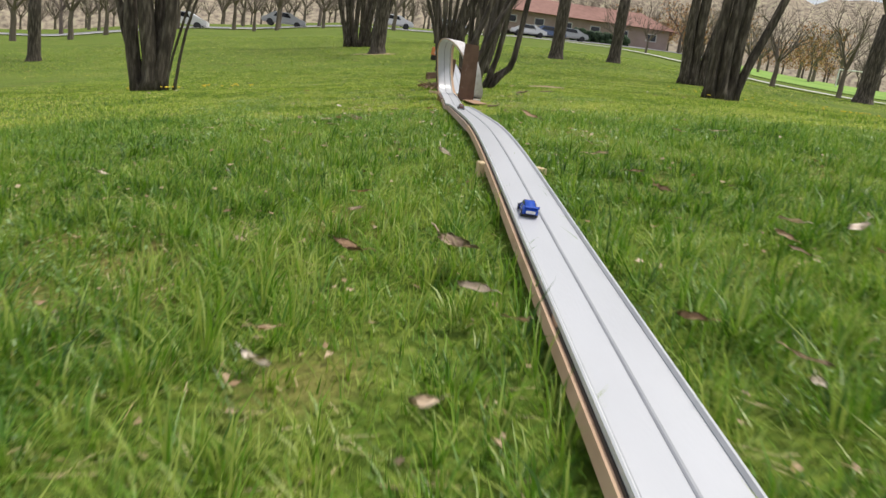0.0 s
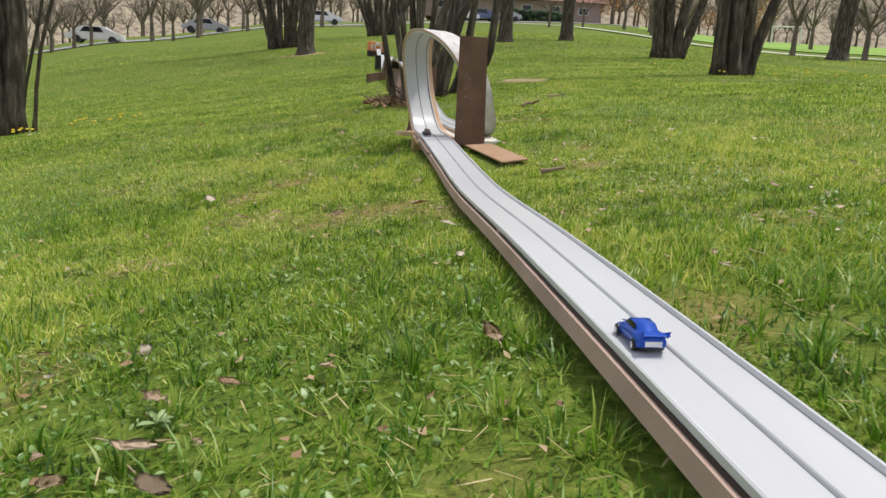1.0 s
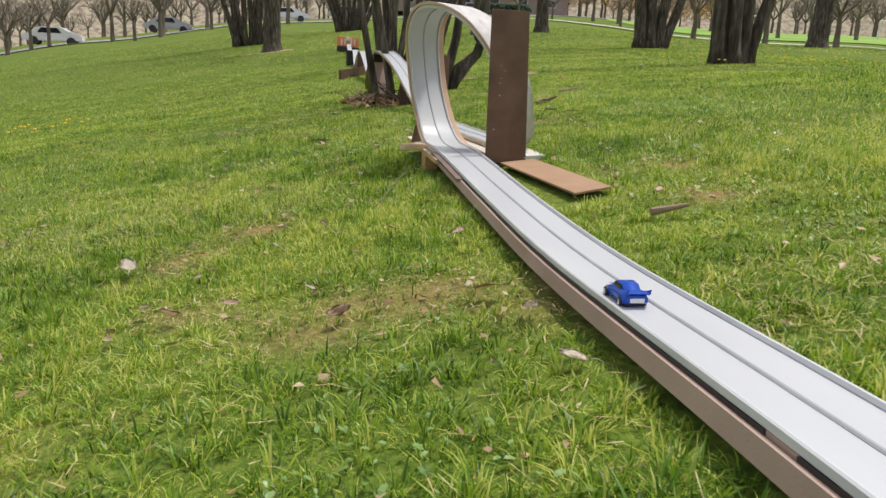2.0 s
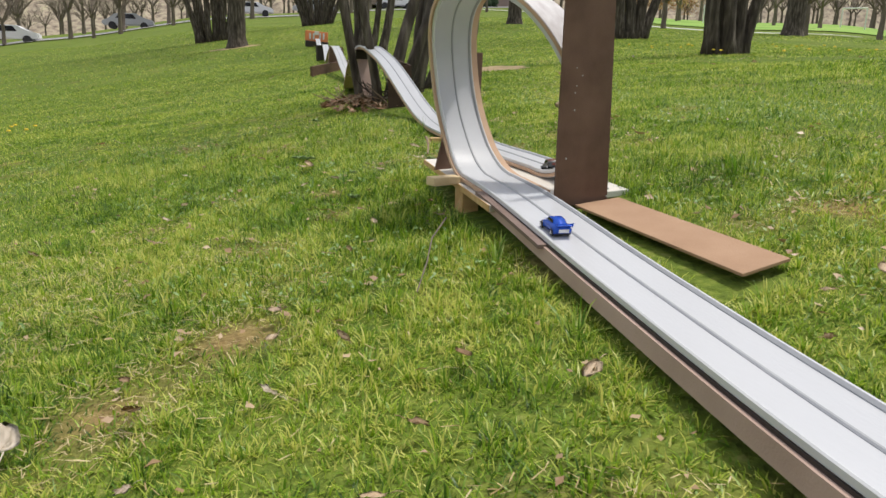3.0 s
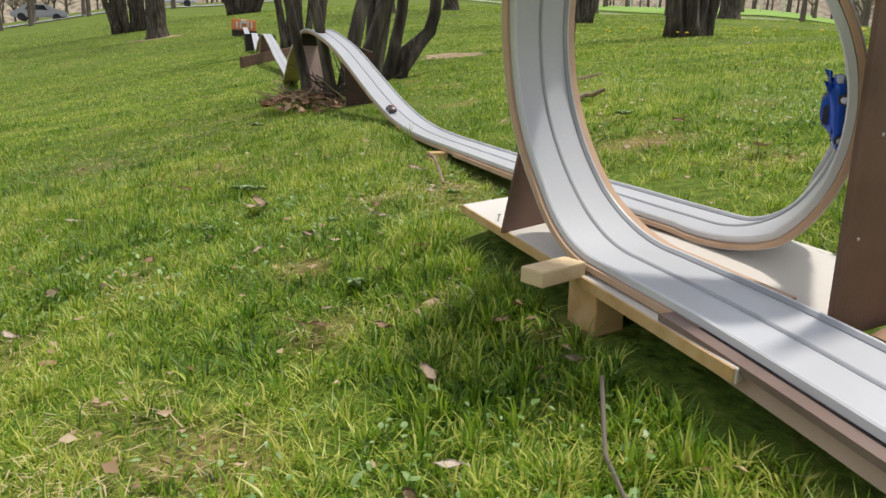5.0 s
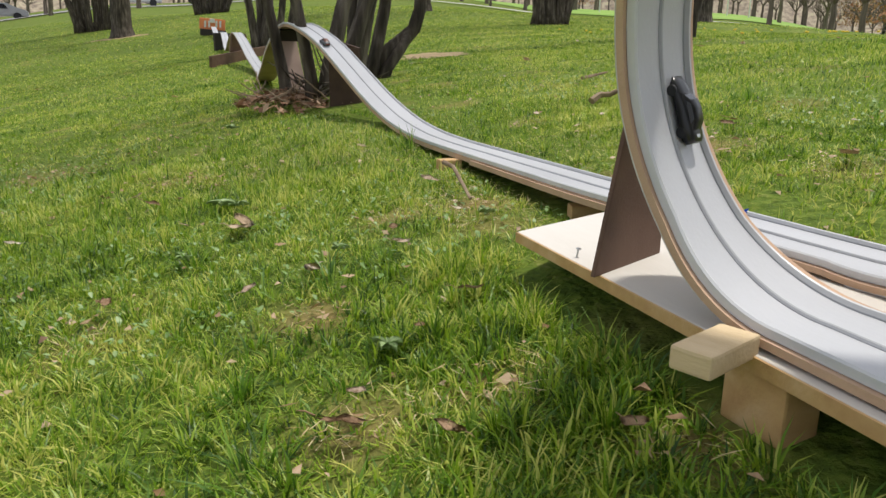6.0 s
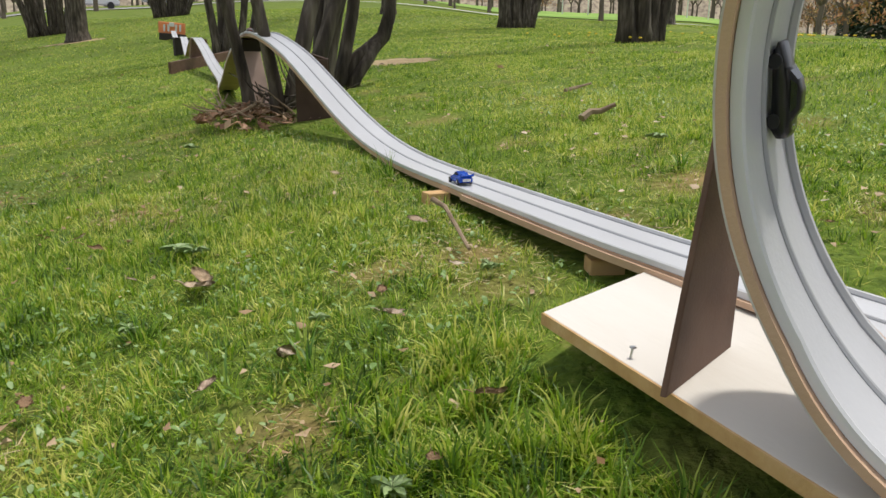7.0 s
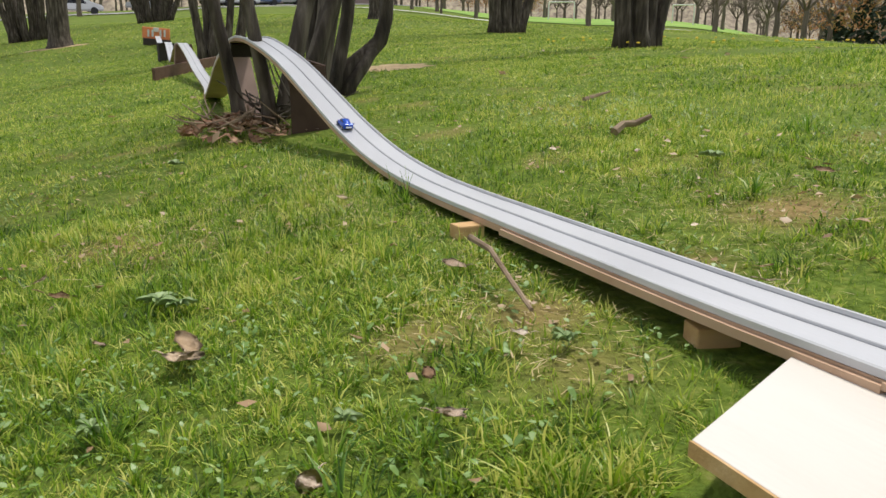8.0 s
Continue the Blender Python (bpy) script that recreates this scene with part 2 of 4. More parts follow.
# ---- the lawn ----
GY = [(-30, -2.6), (-9, -.62), (-5.5, -.27), (-4.5, -.18), (-3.5, -.095), (-2.5, -.012), (-1.7, -.002), (-1.2, -.002), (-.7, -.016), (0, .0), (1, .005), (2.85, .03), (6, .05), (11, .22), (16, .6), (22, 1.0), (30, 1.5), (60, 3.3)]
FAR = [(-180, -3), (-60, -4), (-28, -1.6), (-23, -.6), (-18, .5), (-13.6, 1.1), (-6, 2.45), (1, 3.0), (7, 3.55), (18, 3.85), (27, 3.15), (32, 2.9), (40, 2.6), (49, .9), (54, .2), (70, -2), (180, -3)]


def smooth_table(v, table):
    """Hermite interpolation of a table of (place, height) pairs."""
    n = len(table)
    if v <= table[0][0]:
        return table[0][1]
    for i in range(n - 1):
        (a, p), (b, q) = table[i], table[i + 1]
        if v <= b:
            m0 = (q - table[max(i - 1, 0)][1]) / (b - table[max(i - 1, 0)][0])
            m1 = (table[min(i + 2, n - 1)][1] - p) / (table[min(i + 2, n - 1)][0] - a)
            t = (v - a) / (b - a)
            d = b - a
            return (2 * t**3 - 3 * t * t + 1) * p + (t**3 - 2 * t * t + t) * d * m0 + (3 * t * t - 2 * t**3) * q + (t**3 - t * t) * d * m1
    return table[-1][1]


def ground_z(x, y):
    """The height of the lawn: a side slope, falling to the left, that rises gently far ahead."""
    side = .15 * x / (1 + .14 * x + .013 * x * x) * (1 + .055 * min(max(0, y - 4), 9)) if x > 0 else .172 * x / (1 - .004 * x)
    near = smooth_table(y, GY) + side
    if .4 < y < 2.3 and -.2 < x < .7:
        near -= .014 * math.exp(-((x - .215) / .085) ** 2)
    r = math.hypot(x, y + 1)
    if r < 14:
        return near
    far = .23 + r * math.tan(math.radians(smooth_table(math.degrees(math.atan2(x, y + 1)), FAR)))
    far += .02 * max(0, min(r, 130) - 42) - .0035 * min(r, 130)
    t = min(1, (r - 14) / 26)
    t = t * t * (3 - 2 * t)
    return near * (1 - t) + far * t

# ---- worn places in the lawn: x, y, radius ----
WORN_SPOTS = [(-.4, -.57, .05), (-.11, -.64, .08), (-.24, -.72, .06), (-.28, -.01, .06), (.46, -.1, .06), (.39, -.38, .06), (-.18, -.65, .07), (-.3, 1.48, .08), (-.19, .56, .05), (.08, .82, .06), (.06, .71, .05), (-.03, .84, .05), (.26, .85, .05), (-.63, 1.91, .11), (-.3, .17, .05), (-.19, .34, .05), (-.10, .34, .05), (-.03, .22, .04), (-.33, -.17, .06), (-.45, -.3, .05), (-.55, .5, .07), (.5, .9, .08)]
SAND_SPOTS = [(1.5, 5.3, .28, .55), (-1.45, 18.3, .8, .4), (1.02, 4.85, .10, .06)]


def worn_value(x, y):
    """0 where the grass is whole, 1 where it is worn down to earth."""
    v = np.zeros_like(x)
    for px, py, pr in WORN_SPOTS:
        d = ((x - px) ** 2 + (y - py) ** 2) / (pr * pr)
        v = np.maximum(v, .72 * np.exp(-d))
    w = np.zeros_like(x)
    for k in range(9):
        c, f = 2.4 * k + .7, 9 + 5.3 * k % 17
        w += np.sin((x * math.cos(c) + y * math.sin(c)) * f + 1.7 * k)
    return np.clip(np.maximum(v * (1 + .12 * w), np.clip((w - 2.6) / 5, 0, .4)), 0, 1)



def lawn():
    xs = np.unique(np.round(np.concatenate([np.linspace(-1, 1, 81), np.linspace(-3, 4, 141), np.linspace(4, 16, 49), np.linspace(-16, -3, 53), np.linspace(16, 60, 34), np.linspace(-60, -16, 34), np.linspace(60, 400, 30), np.linspace(-400, -60, 30)]), 3))
    ys = np.unique(np.round(np.concatenate([np.linspace(-1.4, 1.8, 129), np.linspace(-6, 6, 241), np.linspace(6, 30, 97), np.linspace(30, 130, 60), np.linspace(130, 500, 25), np.linspace(-60, -6, 40), np.linspace(-300, -60, 12)]), 3))
    verts = []
    for y in ys:
        for x in xs:
            x, y = float(x), float(y)
            z = ground_z(x, y)
            if abs(x) < 14 and -7 < y < 25:
                z += .003 * noise.noise((x * 2.1, y * 2.1, 0)) + .0015 * noise.noise((x * 6, y * 6, 3)) - .003
            verts.append((x, y, z))
    n = len(xs)
    faces = [(j * n + i, j * n + i + 1, (j + 1) * n + i + 1, (j + 1) * n + i) for j in range(len(ys) - 1) for i in range(n - 1)]
    me = bpy.data.meshes.new("ground")
    me.from_pydata(verts, [], faces)
    for p in me.polygons:
        p.use_smooth = True
    me.materials.append(M_LAWN)
    at = me.attributes.new("worn", "FLOAT", "POINT")
    va = np.array(verts)
    at.data.foreach_set("value", np.where((np.abs(va[:, 0]) < 3) & (np.abs(va[:, 1]) < 6), worn_value(va[:, 0], va[:, 1]), 0).astype(np.float32))
    return tagged(new("ground", me), "sloping spring lawn with worn and mossy patches", "lawn", kind="structure")


lawn()


# ---- the track: one centre line, from behind the start, through the loop, over the humps ----
LOOP_Y, LOOP_END, LOOP_Z, LOOP_R = .213, .325, .2085, .1512
LOOP_UP, LOOP_DOWN = .1362, .1418
LOOP_X = [(0, .060), (45, .0457), (90, .0263), (140, .0145), (180, .040), (225, .118), (270, .182), (320, .211), (360, .212)]
APPROACH_X = [(-8, .11), (-5.5, .094), (-4.5, .088), (-3.5, .083), (-2.5, .077), (-1.8, .062), (-1.2, .063), (-.7, .068), (-.3, .074), (.05, .064), (.213, .060)]
APPROACH_Z = [(-8, -.44), (-5.5, -.225), (-4.5, -.139), (-3.5, -.054), (-2.5, .026), (-1.8, .0415), (-1.2, .0365), (-.7, .022), (-.3, .029), (.05, .0535), (.213, .0573)]
EXIT_X = [(.325, .212), (.4, .205), (.5, .200), (.65, .1975), (.9, .200), (1.1, .206), (1.3, .212), (1.5, .219), (1.7, .22), (1.9, .21), (2.1, .19), (2.3, .16), (2.5, .123), (2.7, .10), (3.2, .09), (4.2, .15), (5.2, .24), (6.5, .27), (8.0, .28), (9.5, .29), (11.5, .33), (14.6, .34)]
EXIT_Z = [(.325, .0573), (.45, .0575), (.56, .0565), (.68, .0535), (.9, .0505), (1.1, .047), (1.3, .044), (1.5, .046), (1.7, .064), (1.9, .108), (2.1, .175), (2.3, .25), (2.5, .305), (2.65, .318), (2.85, .29), (3.4, .16), (4.2, .085), (5.2, .10), (6.2, .19), (7.4, .37), (8.1, .44), (8.8, .39), (9.8, .27), (10.6, .41), (11.3, .53), (12, .47), (13, .46), (14.6, .72)]


def centre_line():
    pts = []
    for y in np.arange(-8, LOOP_Y - .001, .03):
        pts.append((smooth_table(y, APPROACH_X), float(y), smooth_table(y, APPROACH_Z)))
    for k in range(97):
        a = 2 * math.pi * k / 96
        pts.append((smooth_table(math.degrees(a), LOOP_X), LOOP_Y + smooth_table(k, [(0, 0), (24, .006), (48, .02), (96, LOOP_END - LOOP_Y)]) + (LOOP_DOWN if a > math.pi else LOOP_UP) * math.sin(a), LOOP_Z - LOOP_R * math.cos(a)))
    for y in np.arange(LOOP_END + .03, 14.6, .03):
        pts.append((smooth_table(y, EXIT_X), float(y), smooth_table(y, EXIT_Z)))
    return [Vector(p) for p in pts]


LINE = centre_line()
LENGTHS = [0.0]
for a, b in zip(LINE, LINE[1:]):
    LENGTHS.append(LENGTHS[-1] + (b - a).length)
LOOP_FIRST = len(np.arange(-8, LOOP_Y - .001, .03))
LOOP_LAST = LOOP_FIRST + 96


def frame_at(i):
    """Place, right, forward and up of the track at a point of the centre line."""
    t = (LINE[min(i + 1, len(LINE) - 1)] - LINE[max(i - 1, 0)]).normalized()
    w = min(1, max(0, (i - LOOP_FIRST + 8) / 20)) * min(1, max(0, (LOOP_LAST + 8 - i) / 20))
    turn = .385 + .56 * min(1, max(0, (i - LOOP_FIRST) / 96))
    side = Vector((1, 0, 0)).lerp(Vector((math.cos(turn), math.sin(turn), 0)), w)
    if w == 0:
        side = Vector((t.y, -t.x, 0)).normalized()
    side = (side - t * side.dot(t)).normalized()
    return LINE[i], side, t, side.cross(t)


def along(s, offset=0.0, lift=0.0, flip=False):
    """The pose of a thing that stands on the track s metres along it, its nose (local y) ahead."""
    s = min(max(s, 0), LENGTHS[-1] - .01)
    i = int(np.searchsorted(LENGTHS, s)) - 1
    i = max(0, min(i, len(LINE) - 2))
    f = (s - LENGTHS[i]) / (LENGTHS[i + 1] - LENGTHS[i])
    a, b = frame_at(i), frame_at(i + 1)
    p, r, t, u = [a[k].lerp(b[k], f) for k in range(4)]
    t = t.normalized()
    r = (r - t * r.dot(t)).normalized()
    u = r.cross(t)
    p = p + r * offset + u * lift
    return Matrix(((r.x, t.x, u.x, p.x), (r.y, t.y, u.y, p.y), (r.z, t.z, u.z, p.z), (0, 0, 0, 1)))


def sweep(first, last, profile, step=1):
    """A closed cross-section (right, up) carried along the centre line."""
    bm = bmesh.new()
    rings = []
    for i in list(range(first, last, step)) + [last]:
        p, r, t, u = frame_at(i)
        rings.append([bm.verts.new(p + r * a + u * b) for a, b in profile])
    n = len(profile)
    for a, b in zip(rings, rings[1:]):
        for k in range(n):
            bm.faces.new((a[k], b[k], b[(k + 1) % n], a[(k + 1) % n]))
    bm.faces.new(rings[0])
    bm.faces.new(rings[-1][::-1])
    bmesh.ops.recalc_face_normals(bm, faces=bm.faces[:])
    return bm


def rect(x0, x1, z0, z1):
    return [(x0, z0), (x1, z0), (x1, z1), (x0, z1)]


def index_at(y, after=0):
    for i in range(after, len(LINE)):
        if LINE[i].y >= y:
            return i
    return len(LINE) - 1


def track_piece(owner, first, last, backing, wide, thick, step=1, label=""):
    """One length of two-lane track: lanes, three rails, two lips and the board under it."""
    for x0, x1 in ((-.0385, -.0022), (.0022, .0385)):
        part("lane", sweep(first, last, rect(x0, x1, -.0025, 0), step), M_LANE, owner, smooth="creased")
    part("centre_ridge", sweep(first, last, [(-.0022, -.0025), (.0022, -.0025), (.0022, .0006), (.001, .0018), (-.001, .0018), (-.0022, .0006)], step), M_RAIL, owner, "grey raised ridge between the lanes", smooth="creased")
    for s in (-1, 1):
        prof = [(s * a, b) for a, b in ((.0385, -.0025), (.0410, -.0025), (.0410, .0036), (.0385, .0012))]
        part("rail", sweep(first, last, prof, step), M_RAIL, owner, "grey side rail", smooth="creased")
        prof = [(s * a, b) for a, b in ((.0410, -.0025), (.0440, -.0025), (.0440, .0030), (.0425, .0042), (.0410, .0036))]
        part("lip", sweep(first, last, prof, step), M_LIP, owner, smooth="creased")
    if backing:
        part("backing_board", sweep(first, last, rect(-wide if thick > .0055 else -.0480, .064 if thick < .0055 else wide, -.003 - thick, -.003), step), backing, owner, smooth="creased")


def track():
    lower = thing("race_track", Matrix(), "two-lane grey plastic race track on hardboard, running downhill to a loop", "toy track")
    joints = [0, index_at(-6.2), index_at(-4.9), index_at(-3.62), index_at(-2.35), index_at(-1.15), index_at(.085)]
    for a, b in zip(joints, joints[1:]):
        track_piece(lower, a, b, M_TAN if b <= index_at(-2.3) else M_PINK, .044, .006, 2)
    for a, b in zip(joints, joints[1:]):
        tan = b <= index_at(-2.3)
        part("side_board", sweep(a, b, [(-.0475, -.022 if not tan else -.018), (-.0515, -.022 if not tan else -.018), (-.0495, -.006), (-.0455, -.006)], 2), M_TAN if tan else M_PINK, lower, "faded brown hardboard strip along the track's side")
        # near-black filler that draws the shadow gap between lip and side board
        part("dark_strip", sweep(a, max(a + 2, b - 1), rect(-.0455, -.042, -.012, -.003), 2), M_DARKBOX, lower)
    i0, i1 = joints[-1], LOOP_LAST + 7
    part("side_board", sweep(index_at(-.2), i0, rect(-.0565, -.0445, -.0085, -.0035), 1), M_FADED, lower, "dark faded hardboard strip before the loop")
    track_piece(lower, i0, i1, M_TAN, .050, .005)
    part("underside_paint", sweep(LOOP_FIRST + 6, LOOP_LAST - 2, rect(-.0470, .0630, -.0095, -.0082), 1), M_MOTTLE, lower, "mottled white paint under the loop", smooth="creased")
    j = [i1, index_at(1.02, i1), index_at(1.72, i1), index_at(2.62, i1), index_at(3.6, i1), index_at(5.2, i1), index_at(8.1, i1), index_at(11.3, i1), len(LINE) - 1]
    for a, b in zip(j, j[1:]):
        track_piece(lower, a, b, M_TAN if a < j[3] else M_PINK, .0445, .008, 2)
    part("side_board", sweep(index_at(.47, i1), index_at(1.02, i1), rect(-.049, -.0455, -.0125, -.005), 2), M_TAN, lower, "tan hardboard strip along the track's side")


track()


# ---- the loop's base, its two supports and the blocks under it ----
def loop_base():
    base = thing("loop_stand", Matrix(), "white-painted plywood base with two brown hardboard loop supports", "track stand")
    part("base_plate", prism([(.006, .014), (.276, .138), (.272, .655), (.006, .532)], .036, .0465, .0012), M_WHITE, base, "white-painted plywood plate")
    part("plate_edge", prism([(.0045, .0155), (.0075, .0165), (.0075, .5305), (.0045, .5325)], .0365, .046, .0004), M_PINE, base, "raw plywood edge")
    part("front_support", slab([(.119, .060, .034), (.213, .080, .034), (.201, .077, .349), (.117, .057, .349)], -.004), M_BOARD, base, "tall brown hardboard board with screws")
    part("back_support", slab([(-.004, .378, .046), (.089, .427, .046), (.094, .43, .262), (.052, .408, .262)], .004), M_BOARD, base, "tapered brown hardboard board")
    for x, y, z in ((.136, .0455, .202), (.1365, .0457, .238), (.1465, .050, .227), (.138, .0465, .212), (.137, .046, .177), (.128, .042, .106), (.113, .036, .046), (.206, .074, .058), (.204, .073, .046)):
        bm = bmesh.new()
        bmesh.ops.create_uvsphere(bm, u_segments=8, v_segments=5, radius=.0016, matrix=pose(x + .006, .060 + (x - .113) * .2, z))
        part("screw", bm, M_STEEL, base)
    for x, y, lean in ((.014, .431, 8), (.103, .478, 4)):
        bm = bmesh.new()
        tube([(x, y, .046), (x + .0006 * lean * .3, y, .054)], [.0009, .0009], 6, bm)
        bmesh.ops.create_cone(bm, segments=8, radius1=.0024, radius2=.002, depth=.001, cap_ends=True, matrix=pose(x + .0006 * lean * .3, y, .054))
        part("nail", bm, M_STEEL, base)
    blk = thing("wood_block", pose(.020, .212, .0185, 0, 0, 3), "pale pine block under the plywood base", "wood block", "wood blocks")
    part("block", box_bm((.028, .046, .038), (0, 0, 0), bevel=.002), M_PINE, blk)
    beam = thing("wood_beam", pose(.010, .228, .063, 0, 0, 22), "sawn pine stick wedged under the loop", "wood stick", "wood blocks")
    part("stick", box_bm((.054, .025, .014), (-.031, 0, -.012), bevel=.002), M_PINE_CUT, beam)
    cap = thing("loose_plank", Matrix(), "loose brown hardboard plank lying in the grass", "plank")
    part("plank", slab([(.188, -.318, .030), (.262, -.292, .038), (.232, .08, .040), (.150, .055, .034)], .004), M_PLANK, cap)


loop_base()
for (x, y, a) in ((.146, 1.12, 5), (.176, .70, -18)):
    b = thing("support_block", pose(x, y, ground_z(x, y) + .002, 0, 0, a), "small sawn pine block under the track", "wood block", "wood blocks")
    part("block", box_bm((.038, .028, .026), bevel=.002), M_PINE, b)
w = thing("cross_stick", pose(.085, -2.86, -.022, 0, -2, 6), "sawn pine stick lying across under the track", "wood stick", "wood blocks")
part("stick", box_bm((.135, .034, .030), bevel=.003), M_PINE_CUT, w)


# ---- supports of the humps ahead ----
def ramp_supports():
    r = thing("ramp_support", Matrix(), "brown hardboard stand, coloured as if shaded, holding the track up beside a tree", "track support")
    g = ground_z(.2, 2.3)
    # both panels carry the ramp's shade in their colour
    part("front_panel", slab([(.170, 2.36, g - .01), (.268, 2.33, g - .01), (.262, 2.33, .236), (.168, 2.36, .236)], .006), M_BOARD_SHADED, r)
    part("side_panel", slab([(.268, 2.335, g), (.255, 2.60, g), (.18, 2.60, .28), (.262, 2.335, .236)], .006), M_BOARD_SHADED, r)
    w = thing("cross_stick", pose(.205, 2.345, .222, 0, 0, 4), "short sawn pine stick under the ramp", "wood stick", "wood blocks")
    part("stick", box_bm((.105, .022, .016), bevel=.003), M_PINE, w)
    d = thing("ramp_support", Matrix(), "faded pinkish hardboard board leaning under the far side of the ramp", "track support")
    part("board", slab([(.085, 2.74, .03), (.165, 2.76, .03), (.135, 2.84, .265), (.075, 2.82, .265)], .005), M_PINK, d)
    part("brace", slab([(.056, 2.72, .265), (.14, 2.74, .265), (.14, 2.72, .303), (.056, 2.70, .303)], .012), M_DARKBOX, d)
    h = thing("hump_support", Matrix(), "brown hardboard stand with a long cross plank under a hump", "track support")
    part("cross_plank", slab([(-.02, 7.62, .075), (.72, 8.72, .225), (.72, 8.72, .335), (-.02, 7.62, .20)], .03), M_BOARD, h)
    part("upright", slab([(.20, 8.12, .13), (.42, 8.22, .15), (.38, 8.20, .43), (.23, 8.10, .43)], .02), M_BOARD, h)
    part("side_panel", slab([(.19, 8.12, .13), (.22, 8.50, .13), (.24, 8.30, .43), (.22, 8.1, .43)], .01), M_PINK, h)
    k = thing("hump_support", Matrix(), "dark box stand under the second hump", "track support")
    part("upright", slab([(.18, 11.2, .27), (.40, 11.3, .28), (.40, 11.3, .515), (.18, 11.2, .515)], .05), M_DARKBOX, k)
    o = thing("finish_gate", Matrix(), "orange and white finish gate standing on a dark base", "finish gate")
    z = ground_z(.3, 14.8)
    part("base_box", box_bm((.46, .12, .12), (.33, 14.75, z + .03), (0, 4, 0), .008), M_DARKBOX, o)
    part("panel", box_bm((.46, .06, .20), (.33, 14.80, z + .19), (0, 4, 0), .012), M_ORANGE, o)
    for x in (-.13, -.06, .07, .14):
        part("white_plate", box_bm((.035, .01, .12), (.33 + x, 14.762, z + .19), (0, 4, 0), .002), M_WHITE_P, o)
    part("light_housing", box_bm((.09, .03, .07), (.33, 14.755, z + .25), (0, 4, 0), .008), M_WHITE_P, o)


ramp_supports()


# ---- trees ----
def limb_points(p, way, length, n, rng, bend=.25):
    pts, d = [Vector(p)], Vector(way).normalized()
    for _ in range(n):
        d = (d + Vector((rng.uniform(-bend, bend), rng.uniform(-bend, bend), rng.uniform(-bend * .4, bend)))).normalized()
        pts.append(pts[-1] + d * length / n)
    return pts


def branches(bm, p, way, length, radius, level, rng, sides=5):
    pts = limb_points(p, way, length, 4 if level > 1 else 3, rng, .22)
    tube(pts, [radius * (1 - .75 * i / (len(pts) - 1)) for i in range(len(pts))], max(3, sides), bm, cap=False)
    if level == 0:
        return
    for k in range(4 if level > 1 else 5):
        i = rng.randint(1, len(pts) - 1)
        d = (pts[i] - pts[i - 1]).normalized()
        a = rng.uniform(0, 2 * math.pi)
        out = (d * .75 + (d.orthogonal().normalized() * math.cos(a) + d.cross(d.orthogonal()).normalized() * math.sin(a)) * rng.uniform(.5, .95) + Vector((0, 0, .18))).normalized()
        branches(bm, pts[i], out, length * rng.uniform(.5, .72), radius * (.62 - .4 * i / len(pts)), level - 1, rng, sides - 1)


def clump_tree(x, y, stems, label, height=4.5, seed=1, sides=22):
    """Several stems from one stool. stems: (dx, dy, lean x, lean y, radius)."""
    rng = random.Random(seed)
    z = ground_z(x, y)
    t = thing("tree", pose(x, y, z), label, "tree", "multi-stemmed trees")
    tops = []
    for dx, dy, lx, ly, rad in stems:
        pts, rr = [], []
        n = 14
        ph = rng.uniform(0, 6)
        for i in range(n + 1):
            f = i / n
            h = height * f ** 1.25
            wob = .018 * math.sin(f * 13 + ph) * (1 + f)
            pts.append((dx + lx * h + wob * 1.5, dy + ly * h + wob, h - .06 + ground_z(x + dx, y + dy) - z))
            rr.append(rad * (1.0 + .55 * math.exp(-h / .09) - .5 * f))
        bm = tube(pts, rr, sides, None, .05, rng, flute=.09)
        part("trunk", bm, M_BARK, t, smooth=True)
        tops.append((Vector(pts[-1]), Vector((lx, ly, 1)), rr[-1], Vector(pts[9])))
    bm = bmesh.new()
    for p, d, rad, mid in tops:
        branches(bm, p - d * .1, d, height * .45, rad, 2, rng)
        branches(bm, mid, d + Vector((rng.uniform(-.8, .8), rng.uniform(-.8, .8), 0)), height * .35, rad * .7, 2, rng)
    part("crown", bm, M_BARK_FAR, t)
    return t


# the many-stemmed tree beside the ramp: two slim stems in front of the ramp, a dark clump behind it
clump_tree(.07, 2.60, [(-.015, .05, -.09, -.06, .0185), (.055, -.08, -.10, -.08, .0195)], "slim leaning stems of a many-stemmed tree beside the ramp", 4.2, 3)
clump_tree(.83, 10.0, [(-.19, 0, -.06, .03, .05), (-.11, .1, -.01, .05, .055), (-.04, .02, .01, .05, .05), (.04, .1, .03, .05, .05), (.14, .06, .06, .02, .045), (.27, .1, .12, .05, .06)], "pale grey stems of a many-stemmed tree", 5.5, 4)
clump_tree(.46, 3.32, [(-.21, -.52, .20, .0, .029), (-.15, -.40, .36, .02, .029), (-.08, -.24, .30, .06, .038), (-.06, -.10, .20, .06, .038), (-.01, .0, .12, .03, .029), (.09, .08, .15, .02, .029)], "dark many-stemmed tree with curving trunks behind the ramp", 4.4, 5)


